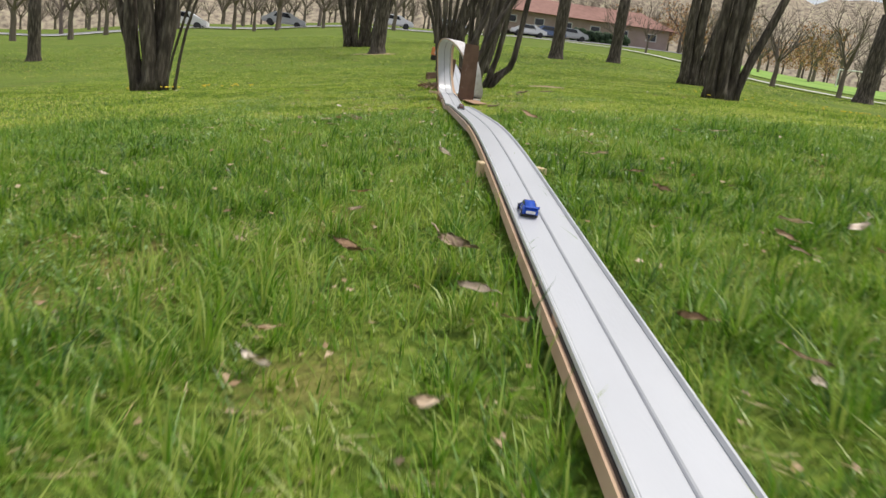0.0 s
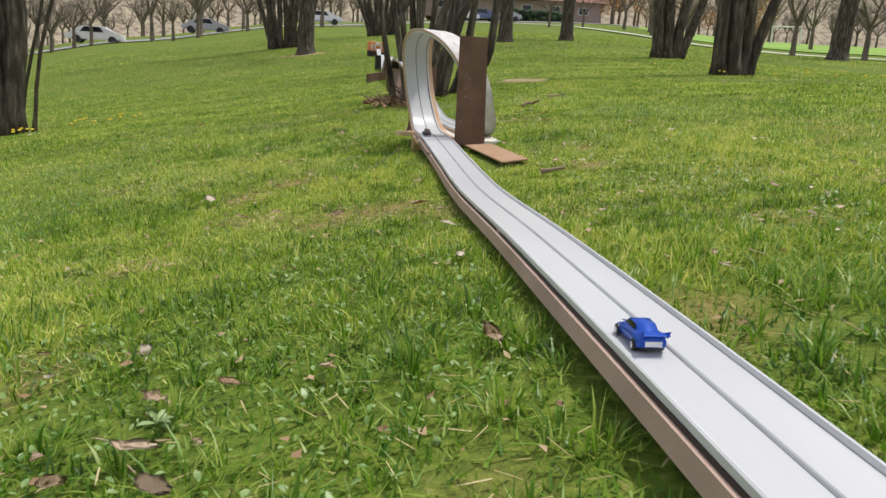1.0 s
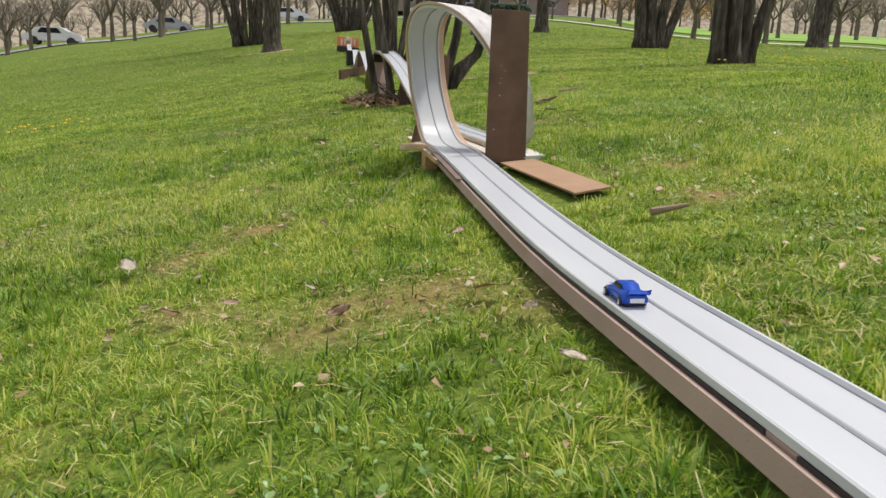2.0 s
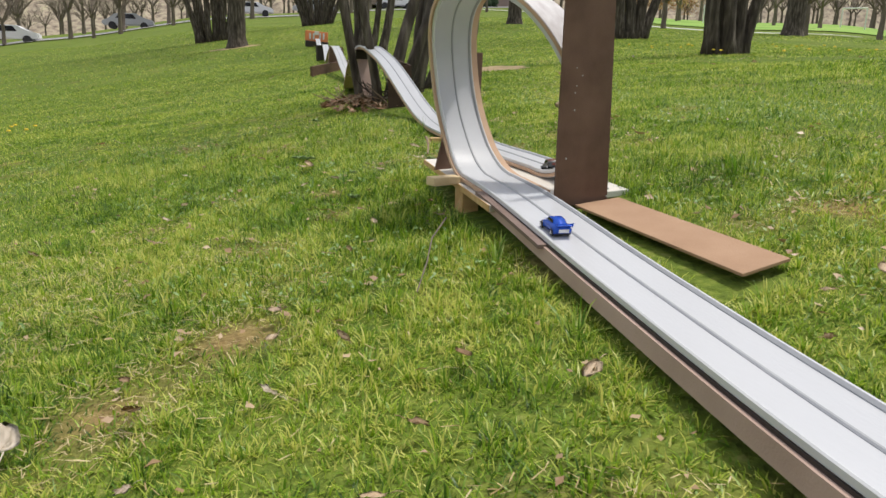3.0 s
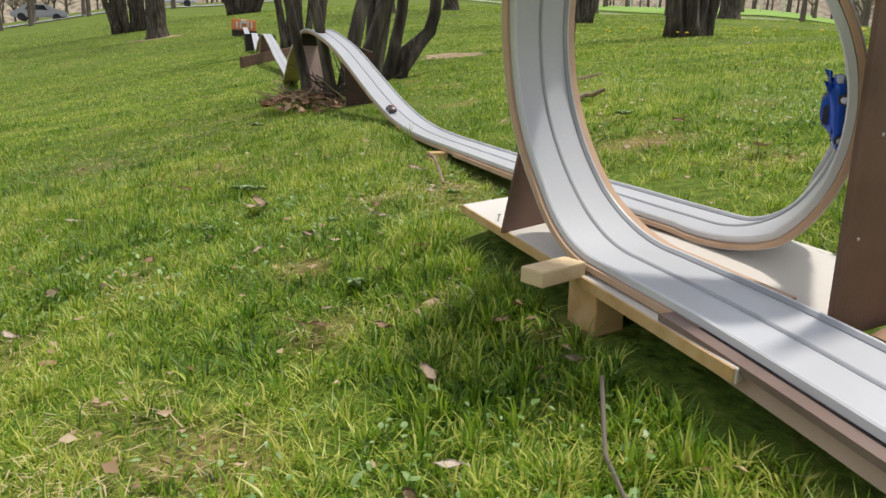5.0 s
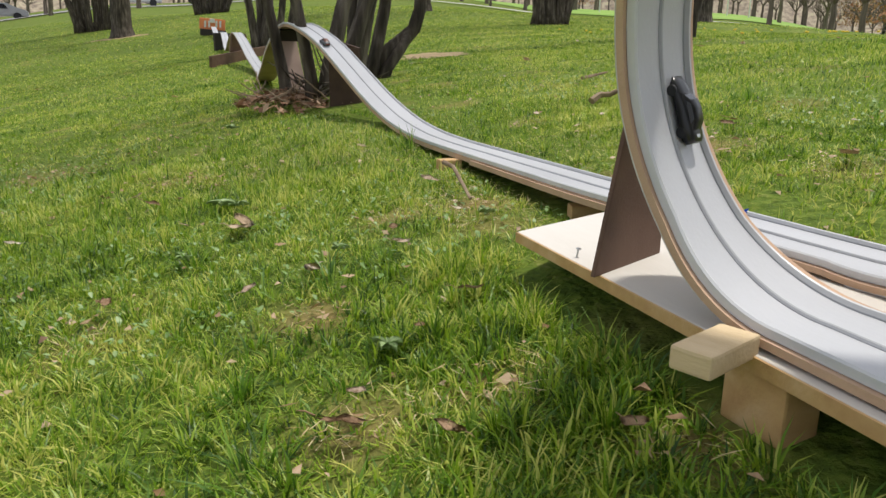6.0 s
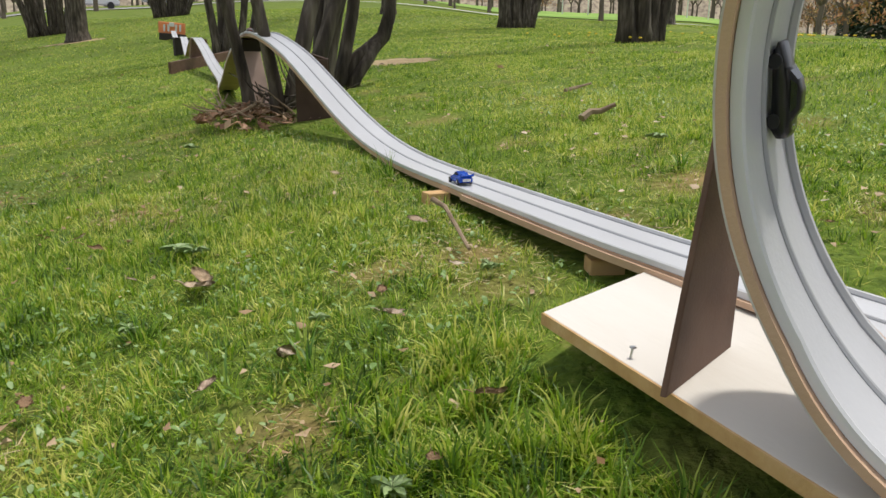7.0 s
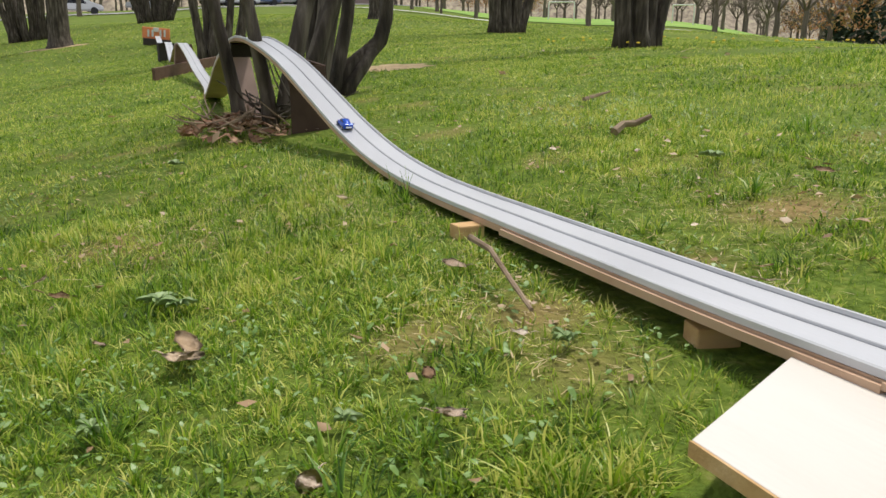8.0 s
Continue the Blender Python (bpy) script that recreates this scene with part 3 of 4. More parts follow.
def curved_stem():
    t = thing("tree", pose(.66, 3.42, ground_z(.66, 3.42)), "curving side stem of the dark many-stemmed tree", "tree", "multi-stemmed trees")
    rng = random.Random(8)
    pts = [(-.06, 0, -.05), (-.04, 0, .06), (.0, 0, .12), (.07, 0, .17), (.12, 0, .22), (.15, 0, .31), (.17, .02, .5), (.25, .1, 1.4), (.3, .15, 2.4)]
    part("trunk", tube(pts, [.044, .038, .036, .035, .033, .031, .029, .026, .02], 12, None, .06, rng), M_BARK, t, smooth=True)
    pts = [(-.06, -.04, -.05), (-.02, -.04, .04), (.04, -.04, .12), (.075, -.02, .17), (.10, 0, .2)]
    part("trunk", tube(pts, [.034, .028, .026, .024, .022], 10, None, .06, rng), M_BARK, t, smooth=True)
    bm = bmesh.new()
    branches(bm, (.3, .15, 2.35), (.1, .05, 1), 1.5, .02, 2, rng)
    part("crown", bm, M_BARK_FAR, t)


curved_stem()
clump_tree(-3.45, 5.25, [(-.11, 0, -.16, .02, .085), (.0, -.05, -.05, 0, .10), (.12, .02, .04, .03, .09), (.04, .12, .02, .08, .09), (-.15, .08, -.25, .05, .05), (.27, .0, .22, .02, .018), (.24, -.05, .15, .02, .016)], "thick dark many-stemmed tree with grooved bark", 5.5, 11)
clump_tree(3.98, 5.85, [(-.14, 0, -.04, .0, .078), (-.02, -.04, .0, .02, .085), (.09, .02, .07, .03, .075), (.20, .05, .27, .02, .062), (.03, .12, .0, .08, .07)], "dark many-stemmed tree with splayed trunks", 5.5, 12)
clump_tree(5.62, 11.5, [(-.20, 0, -.05, 0, .11), (-.05, 0, .0, .02, .12), (.14, .02, .14, .03, .10), (.25, .05, .30, .02, .085)], "dark many-stemmed tree further up the lawn", 6.5, 13)
clump_tree(-2.3, 22.6, [(.11 * k - .5, .06 * (k % 3), .055 * k - .24, .01, .085) for k in range(10)], "dark many-stemmed tree near the road", 8, 14)
clump_tree(.85, 27.6, [(.09 * k - .4, .06 * (k % 3), .09 * k - .38, .01, .085) for k in range(10)], "dark stool of stems near the road", 8, 15)


def single_tree(x, y, rad, height, label, seed, lean=(0, 0), mat=None, category="tree"):
    rng = random.Random(seed)
    z = ground_z(x, y)
    t = thing("tree", pose(x, y, z), label, category, "park trees")
    h0 = height * .3
    pts = [(lean[0] * h0 * f, lean[1] * h0 * f, h0 * f - .1) for f in (0, .04, .12, .3, .6, 1)]
    part("trunk", tube(pts, [rad * 1.7, rad * 1.35, rad * 1.08, rad, rad * .95, rad * .9], 14, None, .05, rng), mat or M_BARK, t, smooth=True)
    bm = bmesh.new()
    for k in range(4):
        a = k * 1.57 + rng.uniform(-.4, .4)
        branches(bm, pts[-1], (math.cos(a) * .7, math.sin(a) * .7, 1), height * .42, rad * .55, 3, rng)
    part("crown", bm, M_BARK_FAR, t)
    return t


single_tree(-1.45, 18.4, .20, 9, "stout single-trunked tree on a ring of bare soil", 21)
single_tree(3.55, 16.7, .17, 8, "straight brown tree on the lawn", 22)
single_tree(5.6, 18.4, .17, 8, "straight brown tree beside the path", 23)
single_tree(11.8, 15.6, .22, 8, "wide-branching tree up the lawn", 24, (.06, 0))
single_tree(-10.4, 16.4, .16, 7, "small tree on a patch of dry grass", 25)


# ---- distance: road, path, field, house, parked cars, bare woods ----
def polar(az, r):
    a = radians(az)
    x, y = r * math.sin(a), -1 + r * math.cos(a)
    return x, y, ground_z(x, y)


def strip(name, rows, mat, label, category, lift=.05):
    """A ribbon on the ground through (azimuth, near, far) rows."""
    bm = bmesh.new()
    prev = None
    fine = []
    for (a0, n0, f0), (a1, n1, f1) in zip(rows, rows[1:]):
        for k in range(12):
            t = k / 12
            fine.append((a0 + (a1 - a0) * t, n0 + (n1 - n0) * t, f0 + (f1 - f0) * t))
    fine.append(rows[-1])
    for az, near, far in fine:
        ring = []
        for k in range(5):
            x, y, z = polar(az, near + (far - near) * k / 4)
            ring.append(bm.verts.new((x, y, z + lift)))
        if prev:
            for k in range(4):
                bm.faces.new((prev[k], prev[k + 1], ring[k + 1], ring[k]))
        prev = ring
    return tagged(part(name, bm, mat), label, category, kind="structure")


strip("road", [(-60, 62, 74), (-28, 66, 78), (-10, 74, 86), (8, 84, 97), (16, 96, 112), (24, 130, 150)], M_ROAD, "pale asphalt road along the edge of the park", "road")
strip("pavement", [(-60, 59, 61.5), (-28, 63, 65.5), (-10, 71, 73.5), (8, 80, 83), (14, 70, 73), (19, 52, 55), (24, 45, 47.5), (32, 42, 44), (40, 41, 43)], M_PATH, "pale concrete footpath", "path", .09)


strip("playing_field", [(21, 95, 128), (25, 62, 128), (34, 56, 128), (41, 58, 120), (46, 66, 100)], M_FIELD, "bright green playing field beyond the lawn", "field", .06)


def house():
    x, y, z = polar(11.5, 118)
    t = thing("house", pose(x, y, z - .3, 0, 0, -8), "long low pinkish house with a brown hipped roof", "house")
    part("wall", box_bm((26, 9, 3.2), (0, 0, 1.6), bevel=.03), M_WALL, t)
    bm = bmesh.new()
    v = [bm.verts.new(c) for c in ((-14, -5.5, 3), (14, -5.5, 3), (14, 5.5, 3), (-14, 5.5, 3), (-9, 0, 5.6), (9, 0, 5.6))]
    for f in ((0, 1, 5, 4), (1, 2, 5), (2, 3, 4, 5), (3, 0, 4), (3, 2, 1, 0)):
        bm.faces.new([v[i] for i in f])
    part("roof", bm, M_ROOF, t)
    for k in range(6):
        w = part("window", box_bm((1.5, .12, 1.1), (-10.5 + 4.2 * k, -4.53, 1.8), bevel=.01), M_WHITE_P, t)
        part("pane", box_bm((1.3, .08, .9), (-10.5 + 4.2 * k, -4.60, 1.8), bevel=.01), M_GLASS_DARK, w)
    part("door", box_bm((1.0, .12, 2.1), (2.1, -4.54, 1.05), bevel=.01), M_DARKBOX, t)
    h = thing("hedge", pose(*polar(13.2, 106)), "clipped dark green hedge in front of the house", "hedge")
    bm = bmesh.new()
    rng = random.Random(4)
    for k in range(260):
        bmesh.ops.create_icosphere(bm, subdivisions=1, radius=rng.uniform(.25, .5), matrix=pose(rng.uniform(-4, 4), rng.uniform(-.7, .7), rng.uniform(.1, 1.3)))
    part("foliage", bm, M_HEDGE, h)


house()


def road_car(az, r, turn, paint, label):
    x, y, z = polar(az, r)
    t = thing("parked_car", pose(x, y, z + .06, 0, 0, turn), label, "car", "cars by the road")
    bm = bmesh.new()
    side = [(-2.2, .35), (-2.25, .75), (-1.6, .9), (-1.0, 1.42), (.7, 1.45), (1.5, .95), (2.2, .85), (2.25, .4)]
    a = [bm.verts.new((p, -.85, q)) for p, q in side]
    b = [bm.verts.new((p, .85, q)) for p, q in side]
    bm.faces.new(a)
    bm.faces.new(b[::-1])
    for i in range(len(side)):
        j = (i + 1) % len(side)
        bm.faces.new((a[j], a[i], b[i], b[j]))
    bmesh.ops.bevel(bm, geom=bm.edges[:], offset=.08, segments=2, affect="EDGES")
    part("body", bm, paint, t)
    for s in (-1, 1):
        part("side_window", slab([(-1.05, s * .87, .95), (.75, s * .87, .95), (.45, s * .86, 1.36), (-.75, s * .86, 1.36)], .01 * s, 0), M_GLASS_DARK, t)
        for wx in (-1.35, 1.4):
            bm = bmesh.new()
            bmesh.ops.create_cone(bm, segments=16, radius1=.33, radius2=.33, depth=.22, cap_ends=True, matrix=pose(wx, s * .8, .33, 90))
            part("wheel", bm, M_TYRE, t)


M_CARW, M_CARG, M_CARB = material("white_car_paint", (.75, .75, .76), .3), material("silver_car_paint", (.45, .46, .48), .3, .4), material("blue_car_paint", (.10, .14, .25), .3)
road_car(-18.2, 70, 8, M_CARW, "white car parked at the roadside")
road_car(-10.9, 78, 6, M_CARG, "silver car parked at the roadside")
road_car(-2.6, 84, 2, M_CARW, "white car on the road by the park")
road_car(1.8, 85, 2, M_CARG, "silver car on the road by the park")
road_car(7.8, 92, 0, M_CARW, "white car parked before the house")
road_car(9.3, 94, 0, M_CARB, "dark blue car parked before the house")
road_car(11.0, 96, 0, M_CARG, "grey car parked before the house")


def goal(az, r, w):
    x, y, z = polar(az, r)
    t = thing("football_goal", pose(x, y, z, 0, 0, -az), "white football goal on the far field", "goal", "goals on the field")
    for s in (-1, 1):
        part("post", tube([(s * w / 2, 0, -.1), (s * w / 2, 0, 2.0)], [.07, .07], 8), M_WHITE_P, t)
    part("crossbar", tube([(-w / 2, 0, 2.0), (w / 2, 0, 2.0)], [.07, .07], 8), M_WHITE_P, t)


goal(31.0, 90, 2.9)
goal(39.5, 88, 2.2)


def bare_tree(seed, buds=False):
    rng = random.Random(seed)
    t = thing("bare_tree", pose(0, 0, -50), "bare spring tree in the distance" if not buds else "spring tree with rusty young leaves", "tree", "distant trees")
    h = 8
    part("trunk", tube([(0, 0, -.3), (.03, 0, .8), (0, .05, 1.6), (.05, 0, 2.4)], [.26, .2, .18, .16], 8), M_BARK_FAR, t)
    bm = bmesh.new()
    for k in range(6):
        a = k * 1.05 + rng.uniform(-.4, .4)
        branches(bm, (.04, .02, 2.2 + .05 * k), (math.cos(a) * .75, math.sin(a) * .75, 1), h * .45, .11, 2, rng, 4)
    part("crown", bm, M_BARK_FAR, t)
    if buds:
        bm = bmesh.new()
        for k in range(900):
            a, r2 = rng.uniform(0, 6.283), 3.2 * rng.random() ** .6
            p = Vector((r2 * math.cos(a), r2 * math.sin(a), rng.uniform(1.9, 6.2)))
            s = rng.uniform(.10, .26)
            q = [p + Vector((rng.uniform(-s, s), rng.uniform(-s, s), rng.uniform(-s, s))) for _ in range(3)]
            bm.faces.new([bm.verts.new(c) for c in q])
        part("leaves", bm, M_BUDS, t, "rusty brown young leaves")
    return t


def far_trees():
    kinds = [bare_tree(31), bare_tree(32), bare_tree(33)]
    budded = [bare_tree(34, True), bare_tree(35, True)]
    rng = random.Random(77)
    spots = [(32.0, 34, .55), (27.2, 38, .6), (36.5, 36, .6), (41, 44, .7), (44.5, 34, .6), (24.5, 58, .7), (20, 75, .8), (-21, 62, .7), (-19.6, 66, .7), (-13.2, 60, .6), (-11.5, 62, .75), (-8, 66, .7), (-26, 50, .8), (-23.5, 58, .8), (-30, 40, .7), (-2.6, 70, .9), (4.5, 74, .9), (14.5, 60, .5), (17, 66, .5), (22, 60, .5), (46.5, 40, .7), (48.5, 55, .8)]
    for az in np.arange(-58, 60, 1.7):
        spots.append((float(az) + rng.uniform(-.7, .7), rng.uniform(100, 150), rng.uniform(.8, 1.3)))
    for az in np.arange(-45, 62, .8):
        spots.append((float(az) + rng.uniform(-.4, .4), rng.uniform(138, 172), rng.uniform(.7, 1.2)))
    for az in np.arange(-30, 60, 3.1):
        spots.append((float(az) + rng.uniform(-1, 1), rng.uniform(64, 100) if az < -4 or az > 20 else rng.uniform(135, 160), rng.uniform(.7, 1.0)))
    for i, (az, r, s) in enumerate(spots):
        x, y, z = polar(az, r)
        rusty = (13 < az < 30 and r > 90 and i % 2) or (46 < az and i % 3 == 0)
        src = budded[i % 2] if rusty else kinds[i % 3]
        c = copy_thing(src, pose(x, y, z - .1, 0, 0, rng.uniform(0, 360)))
        c.scale = (s, s, s * rng.uniform(.9, 1.15))
    for o in kinds + budded:
        for ch in list(o.children):
            bpy.data.objects.remove(ch)
        bpy.data.objects.remove(o)


far_trees()


def evergreens():
    rng = random.Random(5)
    for az, r, h in ((50.5, 60, 4.5), (52, 58, 6), (53.6, 56, 5.5), (55.5, 58, 6), (49, 66, 3.5), (57.5, 55, 6)):
        x, y, z = polar(az, r)
        t = thing("evergreen_tree", pose(x, y, z - .5), "dark green conifer at the edge of the field", "tree", "conifers")
        part("trunk", tube([(0, 0, 0), (0, 0, h)], [.15, .03], 6), M_BARK_FAR, t)
        bm = bmesh.new()
        for k in range(700):
            f = rng.random() ** .7
            a, rr = rng.uniform(0, 6.283), (1 - f) * h * .36 * rng.uniform(.5, 1.05) + .1
            p = Vector((rr * math.cos(a), rr * math.sin(a), .2 + f * h))
            out = Vector((math.cos(a), math.sin(a), -.5)) * rng.uniform(.3, .6)
            sd = Vector((-math.sin(a), math.cos(a), 0)) * rng.uniform(.12, .25)
            bm.faces.new([bm.verts.new(c) for c in (p - sd, p + sd, p + out)])
        part("foliage", bm, M_HEDGE, t)


evergreens()


def woods():
    """The wooded hillside that closes the view."""
    rng = random.Random(9)
    bm = bmesh.new()
    prev = None
    for az in np.arange(-180, 180.1, 1.0):
        az = float(az)
        top = 26 + 7 * noise.noise((az * .06, 0, 0)) + 4 * noise.noise((az * .5, 2, 0)) + 1.5 * rng.random()
        if 46 < az < 60:
            top -= 9
        ring = []
        for f in (0, .25, .5, .75, 1):
            x, y, z = polar(az, 175 + 45 * f)
            ring.append(bm.verts.new((x, y, z - 2 + top * f + rng.uniform(-.8, .8))))
        if prev:
            for k in range(4):
                bm.faces.new((ring[k], prev[k], prev[k + 1], ring[k + 1]))
        prev = ring
    tagged(part("backdrop", bm, M_WOODS), "hillside of bare brown spring woods", "woods", kind="structure")


woods()


# ---- grass, fallen leaves and litter ----
TRACK_YX = [(p.y, p.x) for k, p in enumerate(LINE) if k <= LOOP_FIRST or k >= LOOP_LAST]
TRACK_Y = np.array([p[0] for p in TRACK_YX])
TRACK_X = np.array([p[1] for p in TRACK_YX])
TRACK_O = np.argsort(TRACK_Y)
TRACK_Y, TRACK_X = TRACK_Y[TRACK_O], TRACK_X[TRACK_O]


def ground_many(x, y):
    """ground_z for arrays, from a fine table."""
    gx, gy = np.linspace(-14, 14, 113), np.linspace(-7, 34, 329)
    tab = GROUND_TABLE
    fx = np.clip((x - gx[0]) / (gx[1] - gx[0]), 0, len(gx) - 1.001)
    fy = np.clip((y - gy[0]) / (gy[1] - gy[0]), 0, len(gy) - 1.001)
    ix, iy = fx.astype(int), fy.astype(int)
    tx, ty = fx - ix, fy - iy
    return (tab[iy, ix] * (1 - tx) + tab[iy, ix + 1] * tx) * (1 - ty) + (tab[iy + 1, ix] * (1 - tx) + tab[iy + 1, ix + 1] * tx) * ty


GROUND_TABLE = np.array([[ground_z(float(x), float(y)) for x in np.linspace(-14, 14, 113)] for y in np.linspace(-7, 34, 329)])


def patch_value(x, y, scale, seed):
    """Smooth random patches between 0 and 1."""
    rs = np.random.RandomState(seed)
    v = np.zeros_like(x)
    for k in range(7):
        a, f, ph = rs.uniform(0, 6.283), scale * rs.uniform(.6, 1.8), rs.uniform(0, 6.283)
        v += np.sin((x * math.cos(a) + y * math.sin(a)) * f + ph)
    return .5 + v / 8


def on_track(x, y, clear):
    off = np.abs(x - np.interp(y, TRACK_Y, TRACK_X))
    bad = (off < clear) & ~((y > 2.0) & (off > .02))
    bad |= (x > -.004) & (x < .262) & (y > .34 * np.clip(x, 0, 1) - .004) & (y < .545 + .35 * np.clip(x, 0, 1))
    bad |= (x > .148) & (x < .252) & (y > -.335) & (y < .10)
    for px, py, pa, pb in SAND_SPOTS:
        bad |= ((x - px) / pa) ** 2 + ((y - py) / pb) ** 2 < .8
    return bad


def strip_mesh(name, mat, label, category, v, tris):
    n, m = v.shape[:2]
    base = (np.arange(n) * m)[:, None]
    tris = np.concatenate([base + np.array(t) for t in tris], axis=1).reshape(-1, 3)
    me = bpy.data.meshes.new(name)
    me.vertices.add(n * m)
    me.vertices.foreach_set("co", v.reshape(-1))
    me.loops.add(len(tris) * 3)
    me.loops.foreach_set("vertex_index", tris.reshape(-1).astype(np.int32))
    me.polygons.add(len(tris))
    me.polygons.foreach_set("loop_start", np.arange(0, len(tris) * 3, 3, dtype=np.int32))
    me.polygons.foreach_set("use_smooth", np.ones(len(tris), dtype=bool))
    me.update()
    me.materials.append(mat)
    return tagged(new(name, me), label, category, kind="stuff")


def blades(name, n, xr, yr, length, width, seed, mat, label, keep=None, lean=.55, clear=.048, tufts=0, spread=.016, far=False, flat=False):
    """Grass blades that bend over, each an island of its own; with tufts they fan out from common roots."""
    rs = np.random.RandomState(seed)
    fade = .16 * min(xr[1] - xr[0], yr[1] - yr[0])
    xr, yr = (xr[0] - fade / 2, xr[1] + fade / 2), (yr[0] - fade / 2, yr[1] + fade / 2)
    if tufts:
        cx, cy = rs.uniform(*xr, tufts), rs.uniform(*yr, tufts)
        size = rs.uniform(.5, 1.5, tufts)
        tall = rs.uniform(.55, 1.45, tufts)
        who = rs.randint(0, tufts, n)
        a0, r0 = rs.uniform(0, 6.283, n), rs.uniform(0, 1, n) ** .7
        rr = spread * size[who] * r0
        x, y = cx[who] + rr * np.cos(a0), cy[who] + rr * np.sin(a0)
        a = a0 + rs.normal(0, .7, n)
        le = lean * (.25 + 1.3 * r0) * rs.uniform(.6, 1.4, n)
        grow = tall[who] * (1.15 - .4 * r0)
    else:
        x, y = rs.uniform(*xr, n), rs.uniform(*yr, n)
        a = rs.uniform(0, 6.283, n)
        le = lean * rs.uniform(.2, 1.5, n)
        grow = np.ones(n)
    worn = worn_value(x, y)
    ok = rs.uniform(0, 1, n) > worn * (.96 if not flat else 0)
    rim = np.minimum(np.minimum(x - xr[0], xr[1] - x), np.minimum(y - yr[0], yr[1] - y))
    ok &= rs.uniform(0, 1, n) < rim / fade + .3 * (patch_value(x, y, 4, 61) - .5)
    ok &= ~on_track(x, y, clear)
    if keep is not None:
        ok &= keep(x, y)
    x, y, a, le, grow, worn = x[ok], y[ok], a[ok], le[ok], grow[ok], worn[ok]
    n = len(x)
    pv, pw = patch_value(x, y, 3.2, 5), patch_value(x, y, 11, 6)
    z = ground_many(x, y) - .003
    ln = length * grow * rs.uniform(.55, 1.3, n) * (.75 + .4 * pv) * (.75 + .45 * pw) * (1 - .45 * worn)
    near = np.abs(x - np.interp(y, TRACK_Y, TRACK_X)) < .06
    ln[near] *= .75
    ln *= 1 + .75 * np.clip((-2.0 - y) / 1.2, 0, 1)
    wd = width * rs.uniform(.55, 1.35, n)
    dx, dy = np.cos(a), np.sin(a)
    tw = rs.uniform(-.7, .7, n)
    sx, sy = -np.sin(a + tw), np.cos(a + tw)
    if flat:
        steps = ((.0, -.5, 1), (.0, -.5, -1), (.0, .1, .9), (.0, .1, -.9), (.0, .5, 0))
        zz = z + rs.uniform(.004, .014, n)
        tilt = rs.uniform(-.25, .25, n)
    elif far:
        steps = ((0, 0, 1), (0, 0, -1), (.92, .8, 0))
    else:
        steps = ((0, 0, 1), (0, 0, -1), (.58, .35, .8), (.58, .35, -.8), (.92, 1.0, 0))
    v = np.empty((n, len(steps), 3))
    for k, (h, o, w) in enumerate(steps):
        if flat:
            hh, oo = zz - z + ln * o * tilt, ln * o * (1 if k < 4 else 1.1)
        else:
            hh, oo = ln * h * np.clip(1.05 - .4 * le, .25, 1), ln * o * le * .8
        v[:, k, 0] = x + dx * oo + sx * wd * w * .5
        v[:, k, 1] = y + dy * oo + sy * wd * w * .5
        v[:, k, 2] = z + hh
    return strip_mesh(name, mat, label, "grass", v, ((0, 1, 2),) if far else ((0, 1, 3), (0, 3, 2), (2, 3, 4)))


GREEN = "short green spring grass around the track"
SLOPE = "short green spring grass on the slope"
blades("grass", 230000, (-.85, .85), (-1.35, 1.75), .022, .0017, 1, M_BLADE, GREEN, lean=1.05, tufts=13000, spread=.013)
blades("grass", 270000, (-.85, .85), (-1.35, 1.75), .0135, .0019, 11, M_BLADE, GREEN, lean=1.35, far=True)
blades("grass", 80000, (-.62, .5), (-.45, 1.35), .016, .0015, 15, M_BLADE, GREEN, lean=1.2, tufts=9000, spread=.010, far=True)
blades("grass", 14000, (-.16, .012), (-.05, .62), .026, .0019, 16, M_BLADE, "longer grass beside the wooden base", lean=.9, tufts=420, spread=.016)
blades("grass", 120000, (-1.4, 1.2), (-4.6, -1.3), .030, .0024, 12, M_BLADE_LUSH, GREEN, lean=.95, tufts=5600, spread=.022)
blades("grass", 190000, (-1.5, 1.3), (-4.6, -1.3), .018, .0026, 13, M_BLADE_LUSH, GREEN, lean=1.2, far=True)
blades("grass", 210000, (-2.2, 2.6), (1.7, 5.0), .020, .0032, 2, M_BLADE, SLOPE, lean=1.1, tufts=15000, spread=.025, far=True)
blades("grass", 130000, (-1.9, 2.2), (-1.4, 1.9), .020, .0030, 14, M_BLADE, SLOPE, lambda x, y: np.abs(x) > .8, 1.1, far=True)
blades("grass", 200000, (-6, 7.5), (4.8, 13), .024, .0075, 3, M_BLADE, "green lawn grass further off", lean=1.1, far=True)
blades("grass", 110000, (-12, 13.5), (12.5, 33), .034, .018, 4, M_BLADE, "green lawn grass far up the slope", lean=1.1, far=True)
blades("grass", 70000, (-6, -1.8), (-2.5, 5), .024, .006, 7, M_BLADE, "green lawn grass down the slope", lean=1.1, far=True)
blades("grass", 70000, (1.9, 5), (-3.5, 3), .024, .006, 8, M_BLADE, "green lawn grass up the slope", lean=1.1, far=True)
blades("tall_grass", 22000, (-1.1, 1.0), (-4.4, 2.4), .040, .0021, 10, M_BLADE_LUSH, "longer tufts of green grass", lambda x, y: patch_value(x, y, 9, 51) > .56, 1.1, tufts=700, spread=.026)
